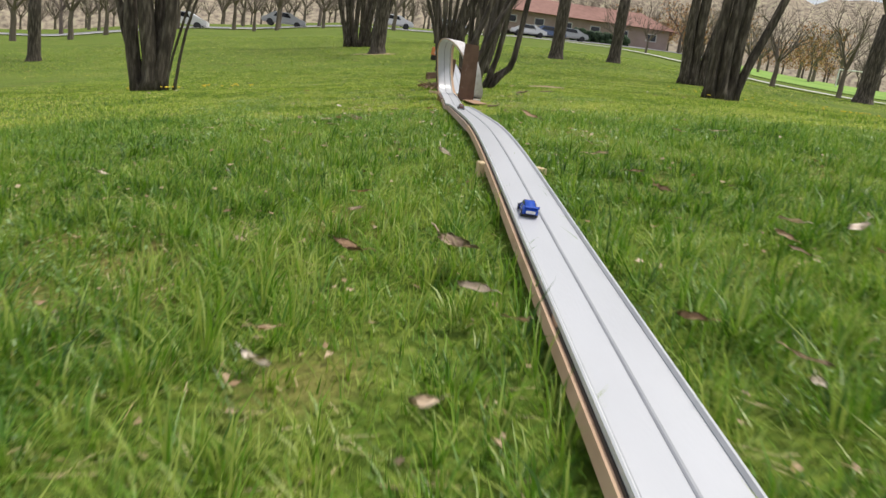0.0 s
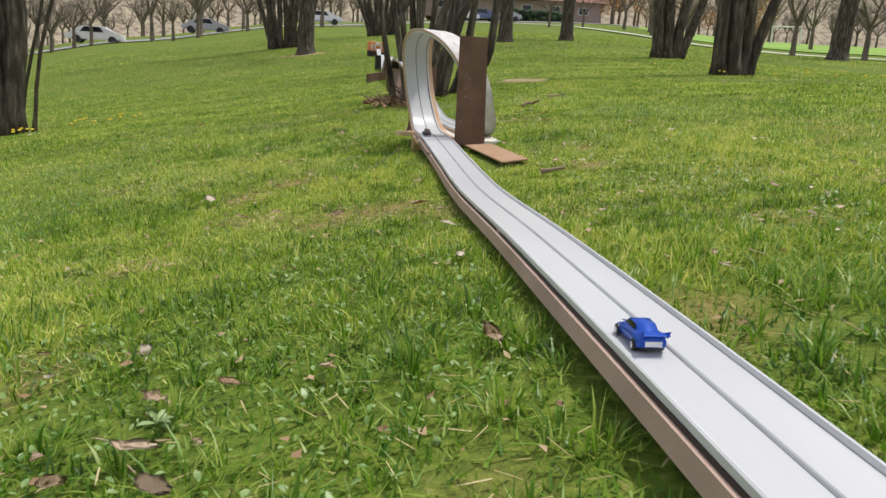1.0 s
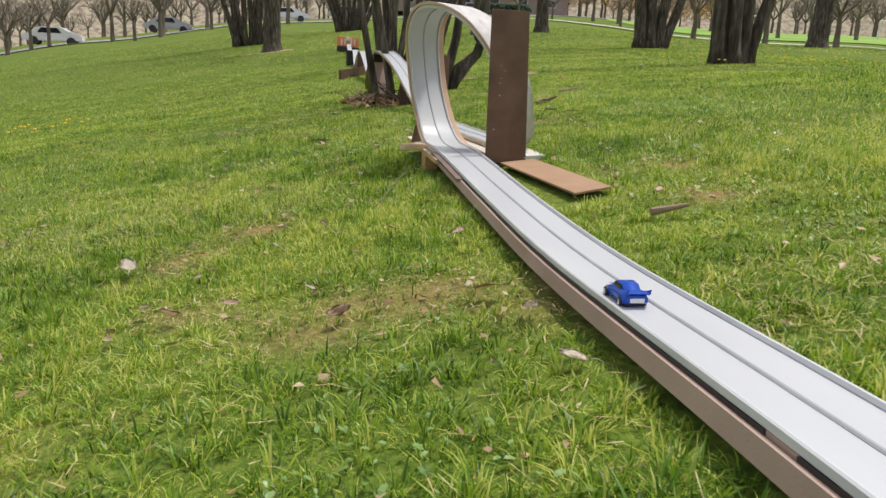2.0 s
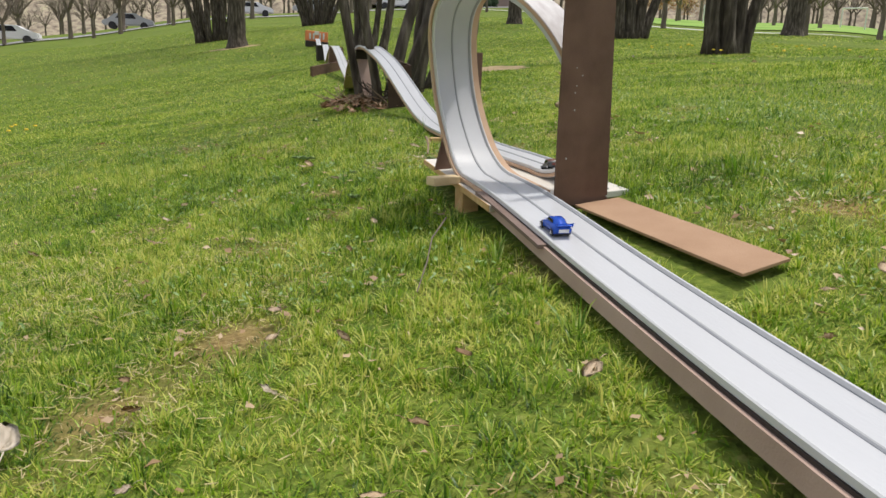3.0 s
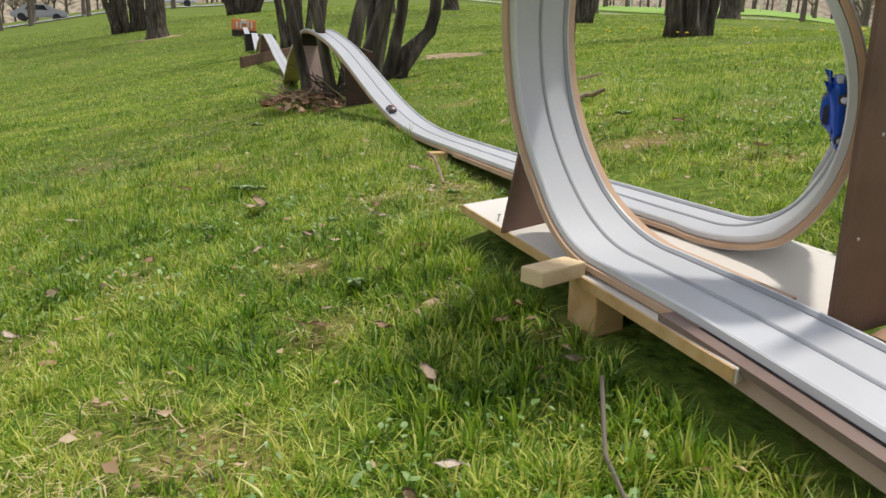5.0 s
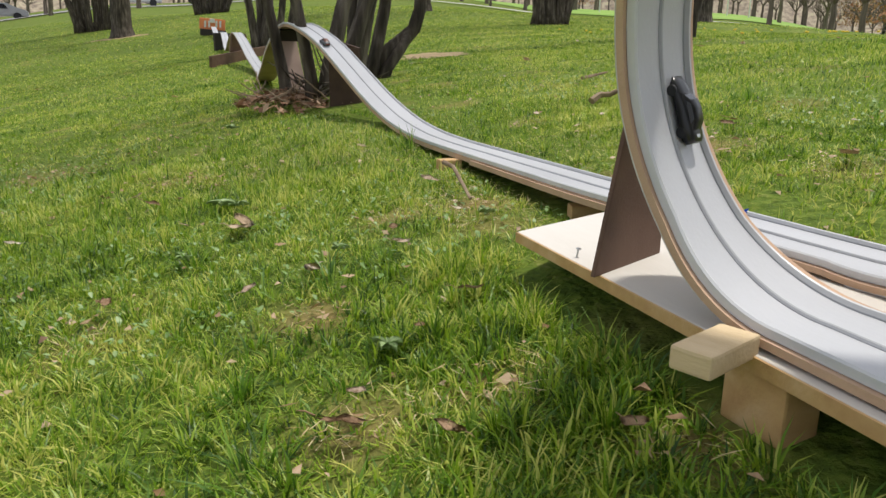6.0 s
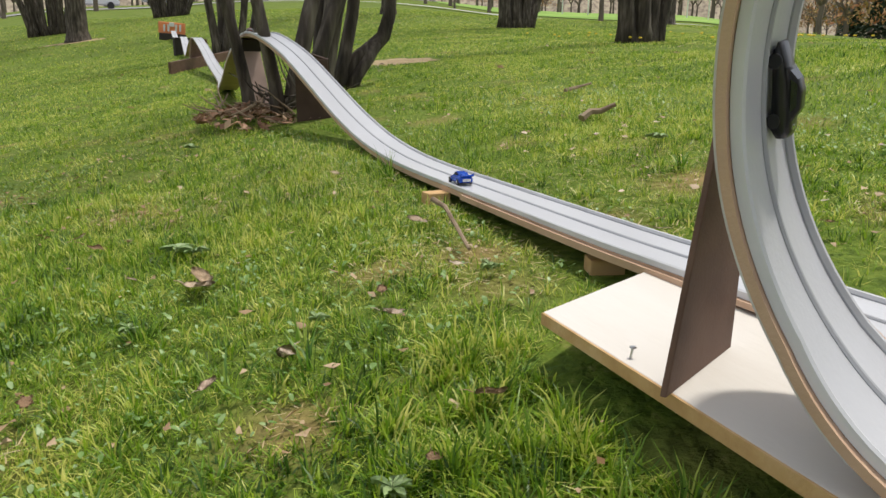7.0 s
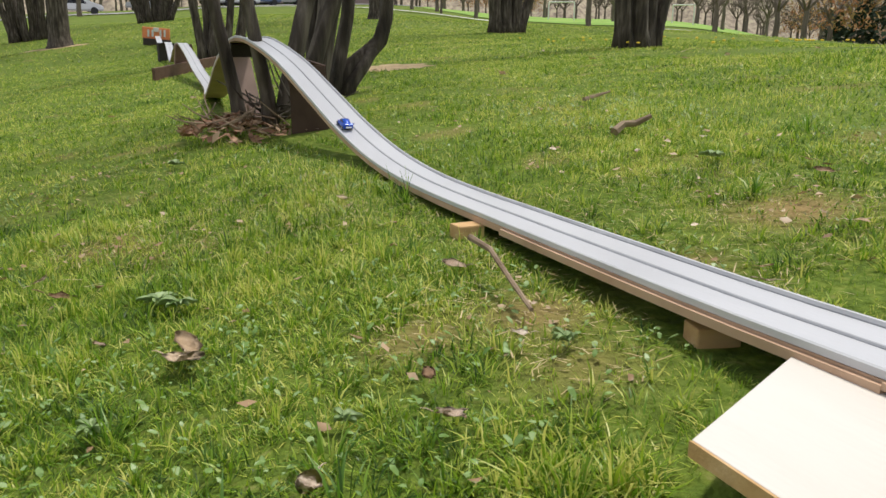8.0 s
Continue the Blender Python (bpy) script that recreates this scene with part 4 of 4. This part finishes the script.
blades("dry_grass", 44000, (-.85, .85), (-1.35, 1.75), .020, .0010, 9, M_STRAW, "dry straw-coloured stalks lying in the grass", lambda x, y: worn_value(x, y) + .55 * patch_value(x, y, 6, 21) > .42, flat=True)
blades("dry_grass", 20000, (-1.8, 1.8), (-4.4, 3.2), .024, .0014, 19, M_STRAW, "dry straw-coloured stalks lying in the grass", lambda x, y: patch_value(x, y, 6, 21) > .5, flat=True)


def litter_bits(n, xr, yr, seed):
    """Crumbs of dead leaf and earth lying between the blades."""
    rs = np.random.RandomState(seed)
    x, y = rs.uniform(*xr, n), rs.uniform(*yr, n)
    ok = ~on_track(x, y, .06) & (rs.uniform(0, 1, n) < .12 + worn_value(x, y))
    x, y = x[ok], y[ok]
    n = len(x)
    z = ground_many(x, y) + rs.uniform(.003, .014, n)
    s, a = rs.uniform(.002, .008, n), rs.uniform(0, 6.283, n)
    v = np.empty((n, 4, 3))
    for k, (p, q) in enumerate(((-1, .1), (-.1, -.6), (1, 0), (.2, .55))):
        v[:, k, 0] = x + s * (p * np.cos(a) - q * np.sin(a))
        v[:, k, 1] = y + s * (p * np.sin(a) + q * np.cos(a))
        v[:, k, 2] = z + s * rs.uniform(-.5, .5, n)
    strip_mesh("leaf_litter", M_LITTER, "crumbs of brown dead leaves between the grass", "leaf litter", v, ((0, 1, 2), (0, 2, 3)))


M_LITTER = blade_material("litter_crumb", [(.20, .11, .05), (.36, .23, .12), (.52, .38, .24)], .1)
litter_bits(16000, (-.9, .9), (-4.2, 2.4), 77)


def clover(n, xr, yr, seed):
    """Small broad weed leaves lying open near the ground."""
    rs = np.random.RandomState(seed)
    x, y = rs.uniform(*xr, n), rs.uniform(*yr, n)
    ok = (patch_value(x, y, 5, 33) > .58) & (np.abs(x - np.interp(y, TRACK_Y, TRACK_X)) > .06) & ~((x > -.01) & (x < .27) & (y > -.34) & (y < .64))
    x, y = x[ok], y[ok]
    z = ground_many(x, y)
    verts, faces = [], []
    for i in range(len(x)):
        a, s, h = rs.uniform(0, 6.283), rs.uniform(.0020, .0050), rs.uniform(.004, .013)
        c, d = math.cos(a), math.sin(a)
        k = len(verts)
        tilt = rs.uniform(-.8, .8)
        s *= rs.uniform(.7, 1.1)
        for u, w, q in ((-.9, 0, -.1), (-.3, .6, .1), (.5, .5, .1), (1, 0, -.1), (.5, -.5, .1), (-.3, -.6, .1)):
            verts.append((x[i] + s * (u * c - w * d), y[i] + s * (u * d + w * c), z[i] + h + s * (q + tilt * u)))
        faces.append((k, k + 1, k + 2, k + 3, k + 4, k + 5))
    me = bpy.data.meshes.new("clover")
    me.from_pydata(verts, [], faces)
    me.materials.append(M_CLOVER)
    tagged(new("clover", me), "small broad weed leaves among the grass", "weeds", kind="stuff")


clover(52000, (-1.4, 1.2), (-4, 2.2), 41)


def leaf_mesh(seed, lobes):
    """A curled dead leaf with a lobed edge and a stalk, about one unit long."""
    rng = random.Random(seed)
    bm = bmesh.new()
    n = 22
    rim = []
    for i in range(n):
        a = 2 * math.pi * i / n
        r = .42 * (1 + .22 * math.cos(a)) * (1 - .42 * lobes * (.5 + .5 * math.cos(a * 6 + 1))) * rng.uniform(.9, 1.08)
        x, y = r * math.cos(a) * 1.3, r * math.sin(a) * .72
        rim.append((x, y))
    curl, twist = rng.uniform(.03, .26), rng.uniform(-.25, .25)

    def lift(x, y):
        return curl * (y * y * 1.1 + .5 * x * x) + twist * x * y + .03 * math.sin(9 * x + seed)

    mid = [bm.verts.new((x * .5, y * .5, lift(x * .5, y * .5) - .02)) for x, y in rim]
    out = [bm.verts.new((x, y, lift(x, y))) for x, y in rim]
    c = bm.verts.new((0, 0, -.02))
    for i in range(n):
        j = (i + 1) % n
        bm.faces.new((mid[i], out[i], out[j], mid[j]))
        bm.faces.new((c, mid[i], mid[j]))
    bmesh.ops.solidify(bm, geom=bm.faces[:], thickness=.012)
    tube([(-.42, 0, lift(-.42, 0)), (-.62, .03, .08), (-.8, .08, .06)], [.02, .016, .012], 4, bm)
    me = bpy.data.meshes.new("leaf")
    bm.to_mesh(me)
    bm.free()
    for p in me.polygons:
        p.use_smooth = True
    return me


def fallen_leaves():
    rng = random.Random(17)
    meshes = []
    for k in range(6):
        me = leaf_mesh(60 + k, 1.0 if k % 3 == 0 else .25)
        me.materials.append(M_LEAF if k % 2 else M_LEAF_PALE)
        meshes.append(me)
    known = LEAF_SPOTS
    spots = [(x, y, s, 0) for x, y, s in known]
    for k in range(90):
        x, y = rng.uniform(-1.3, 1.3), rng.uniform(-3.6, 2.6)
        spots.append((x, y, rng.uniform(.012, .026), 1))
    for k in range(40):
        spots.append((rng.uniform(-3.5, 4), rng.uniform(2.5, 9), rng.uniform(.03, .06), 1))
    for i, (x, y, s, loose) in enumerate(spots):
        tx = float(np.interp(y, TRACK_Y, TRACK_X))
        if abs(x - tx) < .07 or (-.03 < x < .29 and -.35 < y < .66):
            continue
        ob = new("fallen_leaf", meshes[(i * 5 + i // 6) % 6])
        ob.matrix_world = pose(x, y, ground_z(x, y) + ((.017 if y > -2 else .045) if not loose else .012), rng.uniform(-18, 18), rng.uniform(-18, 18), rng.uniform(0, 360)) @ Matrix.Scale(s * (1.1 if y > -2 else 1.3), 4)
        tagged(ob, "dry curled brown leaf lying in the grass" if (i * 5 + i // 6) % 2 else "pale dry leaf lying in the grass", "leaf", "fallen leaves")


LEAF_SPOTS = [(-.29, -.16, .025), (-.29, -.24, .02), (-.22, -.28, .018), (-.05, -.71, .043), (-.51, -.35, .039), (-.41, -.34, .026), (-.4, -.61, .023), (-.44, -.57, .027), (-.33, -.61, .022), (-.24, -.6, .018), (-.22, -.55, .021), (-.21, -.71, .027), (-.02, -.8, .028), (-.03, -.45, .024), (-.38, -.72, .024), (-.12, -.37, .024), (.14, -.46, .023), (.16, -.48, .014), (-.18, -.47, .02), (-.16, .05, .021), (.31, -.37, .023), (-.39, -.47, .014), (-.46, -.64, .013), (.54, .65, .04)]
LEAF_SPOTS += [(.06, .96, .028), (-.35, 1.22, .033), (-.17, .66, .025), (-.06, .74, .017), (-.07, .68, .022), (-.06, .49, .022), (-.12, .44, .016), (-.24, .64, .017), (-.38, .71, .022), (.27, .74, .022), (.29, .76, .014), (.03, .76, .02), (-.38, 1.31, .024), (.61, .97, .024), (.45, .79, .021), (.39, .61, .017), (-.02, .2, .021), (-.06, .23, .019), (-.15, .28, .02)]
LEAF_SPOTS += [(-.05, -3.42, .055), (-.17, -3.43, .038), (-.03, -3.58, .03), (-.22, -3.66, .034), (-.22, -3.72, .022), (0, -3.66, .027), (.22, -3.74, .028), (.21, -3.78, .018), (.16, -3.66, .022), (.4, -3.34, .032), (.28, -3.15, .035), (.24, -2.88, .031), (-.18, -3.26, .026), (-.18, -3.16, .025), (-.05, -2.85, .036), (-.08, -3.8, .021), (.35, -3.47, .022), (.48, -3.36, .031), (-.36, -3.25, .021), (-.65, -2.97, .025), (-.61, -1.96, .029), (.59, -2.56, .029), (.36, -3.41, .022), (.27, -3.04, .02), (.5, -2.56, .02), (-.2, -1.5, .026), (-.34, -1.6, .03)]
LEAF_SPOTS += [(-0.05, -1.49, 0.02805), (-0.34, -1.52, 0.03315), (-0.38, -1.4, 0.0272), (-0.28, -1.51, 0.01785), (-0.2, -1.6, 0.01105), (-0.29, -1.61, 0.017), (-0.31, -1.66, 0.0255), (-0.38, -1.64, 0.02975), (-0.49, -1.36, 0.0136), (-0.46, -1.43, 0.0119), (-0.03, -1.64, 0.0085), (0.23, -1.38, 0.01955), (0.16, -1.54, 0.0119), (0.55, -0.92, 0.0272), (0.22, -0.99, 0.017), (0.21, -2.17, 0.0425), (0.21, -1.9, 0.0187), (0.15, -1.99, 0.01445), (-0.37, -1.98, 0.0323), (-0.41, -1.7, 0.034), (-0.32, -1.92, 0.02295), (-0.28, -2.22, 0.01445), (-0.27, -2.25, 0.0119), (-0.37, -2.18, 0.01275), (-0.24, -2.29, 0.01105), (-0.12, -2.07, 0.0136), (0.24, -1.31, 0.02125), (-0.12, -2.33, 0.01275), (-0.71, -1.19, 0.0289), (-0.52, -1.6, 0.02295), (0.49, -1.42, 0.0221), (-0.22, 0.03, 0.01615), (-0.19, 0.03, 0.0136), (-0.14, 0.17, 0.01955), (-0.21, 0.33, 0.03145), (-0.5, 0.32, 0.02805), (-0.49, 0.65, 0.02465), (-0.51, 0.52, 0.02295), (-0.04, 0.13, 0.0187), (-0.22, 0.94, 0.03825), (-0.19, 0.36, 0.01785), (0.49, 0.78, 0.017), (0.45, 0.67, 0.0136), (-0.23, 0.92, 0.03655), (0.64, 0.99, 0.01445), (0, 0.73, 0.00765)]
fallen_leaves()


def weed_rosette(x, y, size, seed, count=11):
    rng = random.Random(seed)
    t = thing("weed", pose(x, y, ground_z(x, y) + .004), "grey-green broad-leaved weed in the grass", "weed", "weeds")
    for k in range(2 * count):
        a = rng.uniform(0, 6.283)
        bm = bmesh.new()
        ln, w = size * rng.uniform(.35, .95), size * rng.uniform(.10, .2)
        rise = rng.uniform(.3, 1.1)
        rows = []
        for f, ww in ((.05, .15), (.3, .8), (.6, 1), (.85, .6), (1, .05)):
            h = ln * rise * (f - .8 * f * f) + .004
            rows.append([bm.verts.new((f * ln, s * ww * w, h + abs(s) * .004)) for s in (-1, 0, 1)])
        for p, q in zip(rows, rows[1:]):
            for j in range(2):
                bm.faces.new((p[j], p[j + 1], q[j + 1], q[j]))
        bm.transform(pose(0, 0, 0, 0, 0, math.degrees(a)))
        part("leaf", bm, M_WEED, t, smooth=True)


M_WEED = mottled("weed_leaf", [(.20, .30, .10), (.30, .40, .18), (.42, .50, .30)], 60, .6, .2, fine=200)
for spot in ((-.24, 1.12, .026, 1, 13), (-.22, 1.09, .024, 2, 8), (-.30, .84, .018, 3, 6), (-.13, .73, .016, 4, 5), (.06, .74, .018, 9, 8), (-.16, 2.13, .03, 5, 9), (-.15, .43, .017, 6, 9), (.61, 1.18, .03, 7, 9), (-.33, -1.56, .02, 8, 6)):
    weed_rosette(*spot)


def litter_pile():
    t = thing("leaf_pile", pose(.07, 2.50, ground_z(.07, 2.50)), "heap of brown leaves and twigs at the foot of the tree", "leaf pile")
    rng = random.Random(3)
    bm = bmesh.new()
    for k in range(420):
        a, r = rng.uniform(0, 6.283), rng.random() ** .6
        x, y = .17 * r * math.cos(a) - .03, .28 * r * math.sin(a) + .05
        z = .05 * (1 - r) + rng.uniform(0, .012)
        s = rng.uniform(.010, .028)
        d = Vector((rng.uniform(-1, 1), rng.uniform(-1, 1), rng.uniform(-.4, .4))).normalized() * s
        e = Vector((rng.uniform(-1, 1), rng.uniform(-1, 1), rng.uniform(-.5, .5))).normalized() * s * .5
        c = Vector((x, y, z))
        bm.faces.new([bm.verts.new(q) for q in (c - d, c - e * .8, c + d, c + e)])
    part("leaves", bm, mottled("litter_leaf", [(.20, .10, .055), (.38, .22, .13), (.52, .36, .24)], 30, .8, random_by="island"), t, kind="stuff")
    for k in range(46):
        bm = bmesh.new()
        p = (rng.uniform(-.14, .10), rng.uniform(-.15, .2), rng.uniform(.0, .05))
        tube(limb_points(p, (rng.uniform(-1, 1), rng.uniform(-1, 1), rng.uniform(0, .25)), rng.uniform(.05, .13), 4, rng, .2), [.003, .0027, .0024, .002, .0012], 5, bm)
        part("twig", bm, M_TWIG, t)
    u = thing("twig_tangle", pose(.20, 2.72, ground_z(.2, 2.72)), "tangle of dead twigs between the trunks", "twigs")
    for k in range(22):
        bm = bmesh.new()
        p = (rng.uniform(-.12, .06), rng.uniform(-.1, .1), rng.uniform(.0, .06))
        tube(limb_points(p, (rng.uniform(-1, 1), rng.uniform(-1, 1), rng.uniform(-.2, .8)), rng.uniform(.1, .26), 4, rng, .25), [.004, .0035, .003, .0025, .0015], 5, bm)
        part("twig", bm, M_BARK, u)


litter_pile()


def stick(points, rad, label, mat=None, name="stick"):
    pts = [(x, y, ground_z(x, y) + h) for x, y, h in points]
    rng = random.Random(int(points[0][0] * 1000))
    t = thing(name, Matrix(), label, "stick", "sticks in the grass")
    n = len(pts)
    part("wood", tube(pts, [rad * (1 - .5 * i / (n - 1)) for i in range(n)], 7, None, .15, rng), mat or M_TWIG, t)


stick([(.095, 1.0, .03), (.085, .93, .035), (.075, .86, .02), (.062, .80, .015)], .004, "thin bent pale stick beside the track")
stick([(.645, 1.50, .012), (.67, 1.505, .024), (.695, 1.50, .022), (.725, 1.49, .034)], .010, "short broken piece of rotten branch")
stick([(-.04, .09, .02), (-.075, .02, .012), (-.10, -.08, .012), (-.13, -.18, .01)], .0016, "long thin grey twig in the grass", M_BARK_FAR)
stick([(.245, -.485, .012), (.30, -.49, .016)], .006, "short pale broken stick")
stick([(.9, 2.0, .015), (1.02, 2.05, .02)], .006, "short pale broken stick")


def sand_patches():
    rng = random.Random(2)
    for x, y, a, b in SAND_SPOTS:
        bm = bmesh.new()
        c = bm.verts.new((x, y, ground_z(x, y) + .014))
        ring = []
        for k in range(28):
            t = 2 * math.pi * k / 28
            r = rng.uniform(.65, 1.15)
            px, py = x + a * r * math.cos(t), y + b * r * math.sin(t)
            ring.append(bm.verts.new((px, py, ground_z(px, py) - .006)))
        for k in range(28):
            bm.faces.new((c, ring[k], ring[(k + 1) % 28]))
        tagged(part("bare_soil", bm, M_SOIL), "patch of bare sandy soil in the lawn", "soil", kind="structure")


M_SOIL = mottled("sandy_soil", [(.34, .24, .13), (.50, .38, .22)], 14, .95, .5)
sand_patches()


def dandelions():
    rng = random.Random(6)
    for k in range(60):
        if k < 40:
            x, y = rng.uniform(3.6, 6.5), rng.uniform(4.0, 8)
        else:
            x, y = rng.uniform(-3.6, -2.0), rng.uniform(4.2, 6)
        bm = bmesh.new()
        bmesh.ops.create_uvsphere(bm, u_segments=8, v_segments=4, radius=.016, matrix=pose(0, 0, .05) @ Matrix.Diagonal((1, 1, .5, 1)))
        ob = part("dandelion", bm, M_YELLOW)
        ob.matrix_world = pose(x, y, ground_z(x, y))
        tagged(ob, "yellow dandelion flower in the lawn", "flower", "dandelions")


dandelions()


# ---- toy cars ----
def toy_car(name, paint, trim, label, spoiler, length=.055, roof=None, low=1.0, hub=None):
    """A die-cast toy car: nose towards local y, wheels on z = 0."""
    t = thing(name, Matrix(), label, "toy car", "toy cars")
    L, W = .074, .031
    k = length / .074
    t.scale = (k, k, k * low)
    bm = bmesh.new()
    rows = [(-.50, .42, .009, .017), (-.44, .48, .006, .0195), (-.28, .50, .005, .0195), (-.10, .46, .005, .0185), (.10, .45, .005, .0170), (.28, .48, .005, .0150), (.42, .45, .0055, .0115), (.50, .34, .007, .0095)]
    rings = []
    for fy, fw, z0, z1 in rows:
        w = W * fw
        rings.append([bm.verts.new((sx * w, fy * L, z)) for sx, z in ((-1, z0), (-1.02, z0 + (z1 - z0) * .55), (-.82, z1), (-.3, z1 + .0008), (.3, z1 + .0008), (.82, z1), (1.02, z0 + (z1 - z0) * .55), (1, z0))])
    for a, b in zip(rings, rings[1:]):
        for k in range(8):
            bm.faces.new((a[k], a[(k + 1) % 8], b[(k + 1) % 8], b[k]))
    bm.faces.new(rings[0])
    bm.faces.new(rings[-1][::-1])
    bmesh.ops.recalc_face_normals(bm, faces=bm.faces[:])
    part("body", bm, paint, t, smooth=True)
    bm = bmesh.new()
    rings = []
    for fy, fw, z in ((-.34, .36, .0192), (-.20, .33, .0262), (-.02, .32, .0270), (.10, .34, .0245), (.24, .40, .0160)):
        w = W * fw
        rings.append([bm.verts.new((sx * w, fy * L, zz)) for sx, zz in ((-1.12, .0155), (-.86, z), (.86, z), (1.12, .0155))])
    for a, b in zip(rings, rings[1:]):
        for k in range(3):
            bm.faces.new((a[k], a[k + 1], b[k + 1], b[k]))
    bmesh.ops.recalc_face_normals(bm, faces=bm.faces[:])
    part("cabin", bm, paint if roof is None else roof, t, smooth=True)
    part("windscreen", slab([(-.0095, .21 * L, .0178), (.0095, .21 * L, .0178), (.0085, .115 * L, .0242), (-.0085, .115 * L, .0242)], .0006, 0), M_GLASS_DARK, t)
    for s in (-1, 1):
        part("side_window", slab([(s * .0118, .12 * L, .0195), (s * .0122, -.22 * L, .0195), (s * .0108, -.17 * L, .0245), (s * .0108, .06 * L, .0245)], .0005 * s, 0), M_GLASS_DARK, t)
        for fy in (-.31, .31):
            bm = bmesh.new()
            bmesh.ops.create_cone(bm, segments=18, radius1=.0062, radius2=.0062, depth=.0045, cap_ends=True, matrix=pose(s * .0142, fy * L, .0062, 0, 90, 0))
            bmesh.ops.bevel(bm, geom=bm.edges[:], offset=.0006, segments=1, affect="EDGES")
            w = part("wheel", bm, M_TYRE, t)
            bm = bmesh.new()
            bmesh.ops.create_cone(bm, segments=12, radius1=.0036, radius2=.0030, depth=.0008, cap_ends=True, matrix=pose(s * .0168, fy * L, .0062, 0, 90, 0))
            part("rim", bm, hub or M_CHROME, w)
    part("rear_panel", box_bm((.018, .0015, .006), (0, -.50 * L, .0115), bevel=.0005), trim, t, "chrome rear panel")
    part("base_plate", box_bm((.022, L * .86, .003), (0, 0, .0045), bevel=.0008), M_TYRE, t)
    if spoiler:
        for s in (-1, 1):
            part("fin", slab([(s * .011, -.30 * L, .019), (s * .013, -.54 * L, .0185), (s * .0145, -.58 * L, .0265), (s * .0125, -.42 * L, .0215)], .0012 * s, .0003), paint, t)
        part("spoiler", box_bm((.030, .008, .0014), (0, -.50 * L, .0215), (8, 0, 0), .0005), paint, t)
        for s in (-1, 1):
            part("hood_stripe", box_bm((.004, .018, .0006), (s * .005, .33 * L, .0152), (-8, 0, 0), .0002), M_BLUE_DARK, t)
    return t


CAR_BLUE = toy_car("toy_car", M_BLUE, M_CHROME, "shiny blue die-cast toy car with fins, rolling along the track", True)
M_RUST = material("rust_red_paint", (.16, .06, .04), .35)
CAR_LEAD = toy_car("toy_car", M_GREY_CAR, M_RED_CAR, "small dark grey die-cast toy car with a rust-red roof, rolling ahead", False, .051, roof=M_RUST)
CAR_BLACK = toy_car("toy_car", M_BLACK, M_CHROME, "black die-cast toy car falling back inside the loop", False, .049, low=.86, hub=M_TYRE)
part("rear_emblem", box_bm((.008, .004, .0008), (0, -.030, .0202), (4, 0, 0), .0002), M_CHROME, CAR_BLACK, "silver marking on the rear deck")


# ---- what moves ----
# seconds and metres along the track
BLUE_ROWS = [(0, 4.76), (.1, 5), (.2, 5.21), (.3, 5.42), (.5, 5.85), (.7, 6.17), (.8, 6.28), (1, 6.42), (1.2, 6.55), (2.3, 7.37), (2.5, 7.51), (3, 7.89), (3.3, 8.121), (3.5, 8.271), (3.7, 8.423), (3.9, 8.534), (4.1, 8.611), (4.3, 8.683), (4.6, 8.801), (5, 8.955), (5.4, 9.132), (5.8, 9.218), (6, 9.35), (6.4, 9.568), (6.8, 9.848), (7, 9.998), (7.4, 10.348), (7.6, 10.528), (8, 10.768)]
LEAD_ROWS = [(0, 6.33), (.3, 7.03), (.5, 7.49), (.7, 7.9), (1, 8.151), (1.2, 8.321), (1.45, 8.534), (1.7, 8.683), (2, 8.831), (2.3, 8.966), (2.7, 9.053), (3.0, 9.166), (3.3, 9.278), (4.5, 10.248), (5.2, 10.758), (6, 11.198), (6.5, 11.368), (7, 11.608), (8, 12.158)]
BLACK_ROWS = [(0, 0.8), (2.5, 4.5), (4.5, 7), (5.3, 7.92), (5.6, 8.221), (5.8, 8.351), (6, 8.428), (6.2, 8.474), (6.4, 8.499), (6.6, 8.506), (6.8, 8.499), (7, 8.477), (7.2, 8.433), (7.4, 8.367), (7.6, 8.291), (8, 8.051)]


# the plan above is drawn with a track 85 mm wide; the real one is this much larger
for thing_ob in [o for o in scene.objects if o.parent is None and o.type != "CAMERA"]:
    thing_ob.matrix_basis = Matrix.Scale(SIZE, 4) @ thing_ob.matrix_basis


def motions():
    for car, lane, rows in ((CAR_BLUE, -.0205, BLUE_ROWS), (CAR_LEAD, -.0205, LEAD_ROWS), (CAR_BLACK, .0165, BLACK_ROWS)):
        poses = []
        for t, s in rows:
            m = along(s, lane, .0003)
            m.translation *= SIZE
            poses.append((t, m))
        walk(car, poses)


motions()
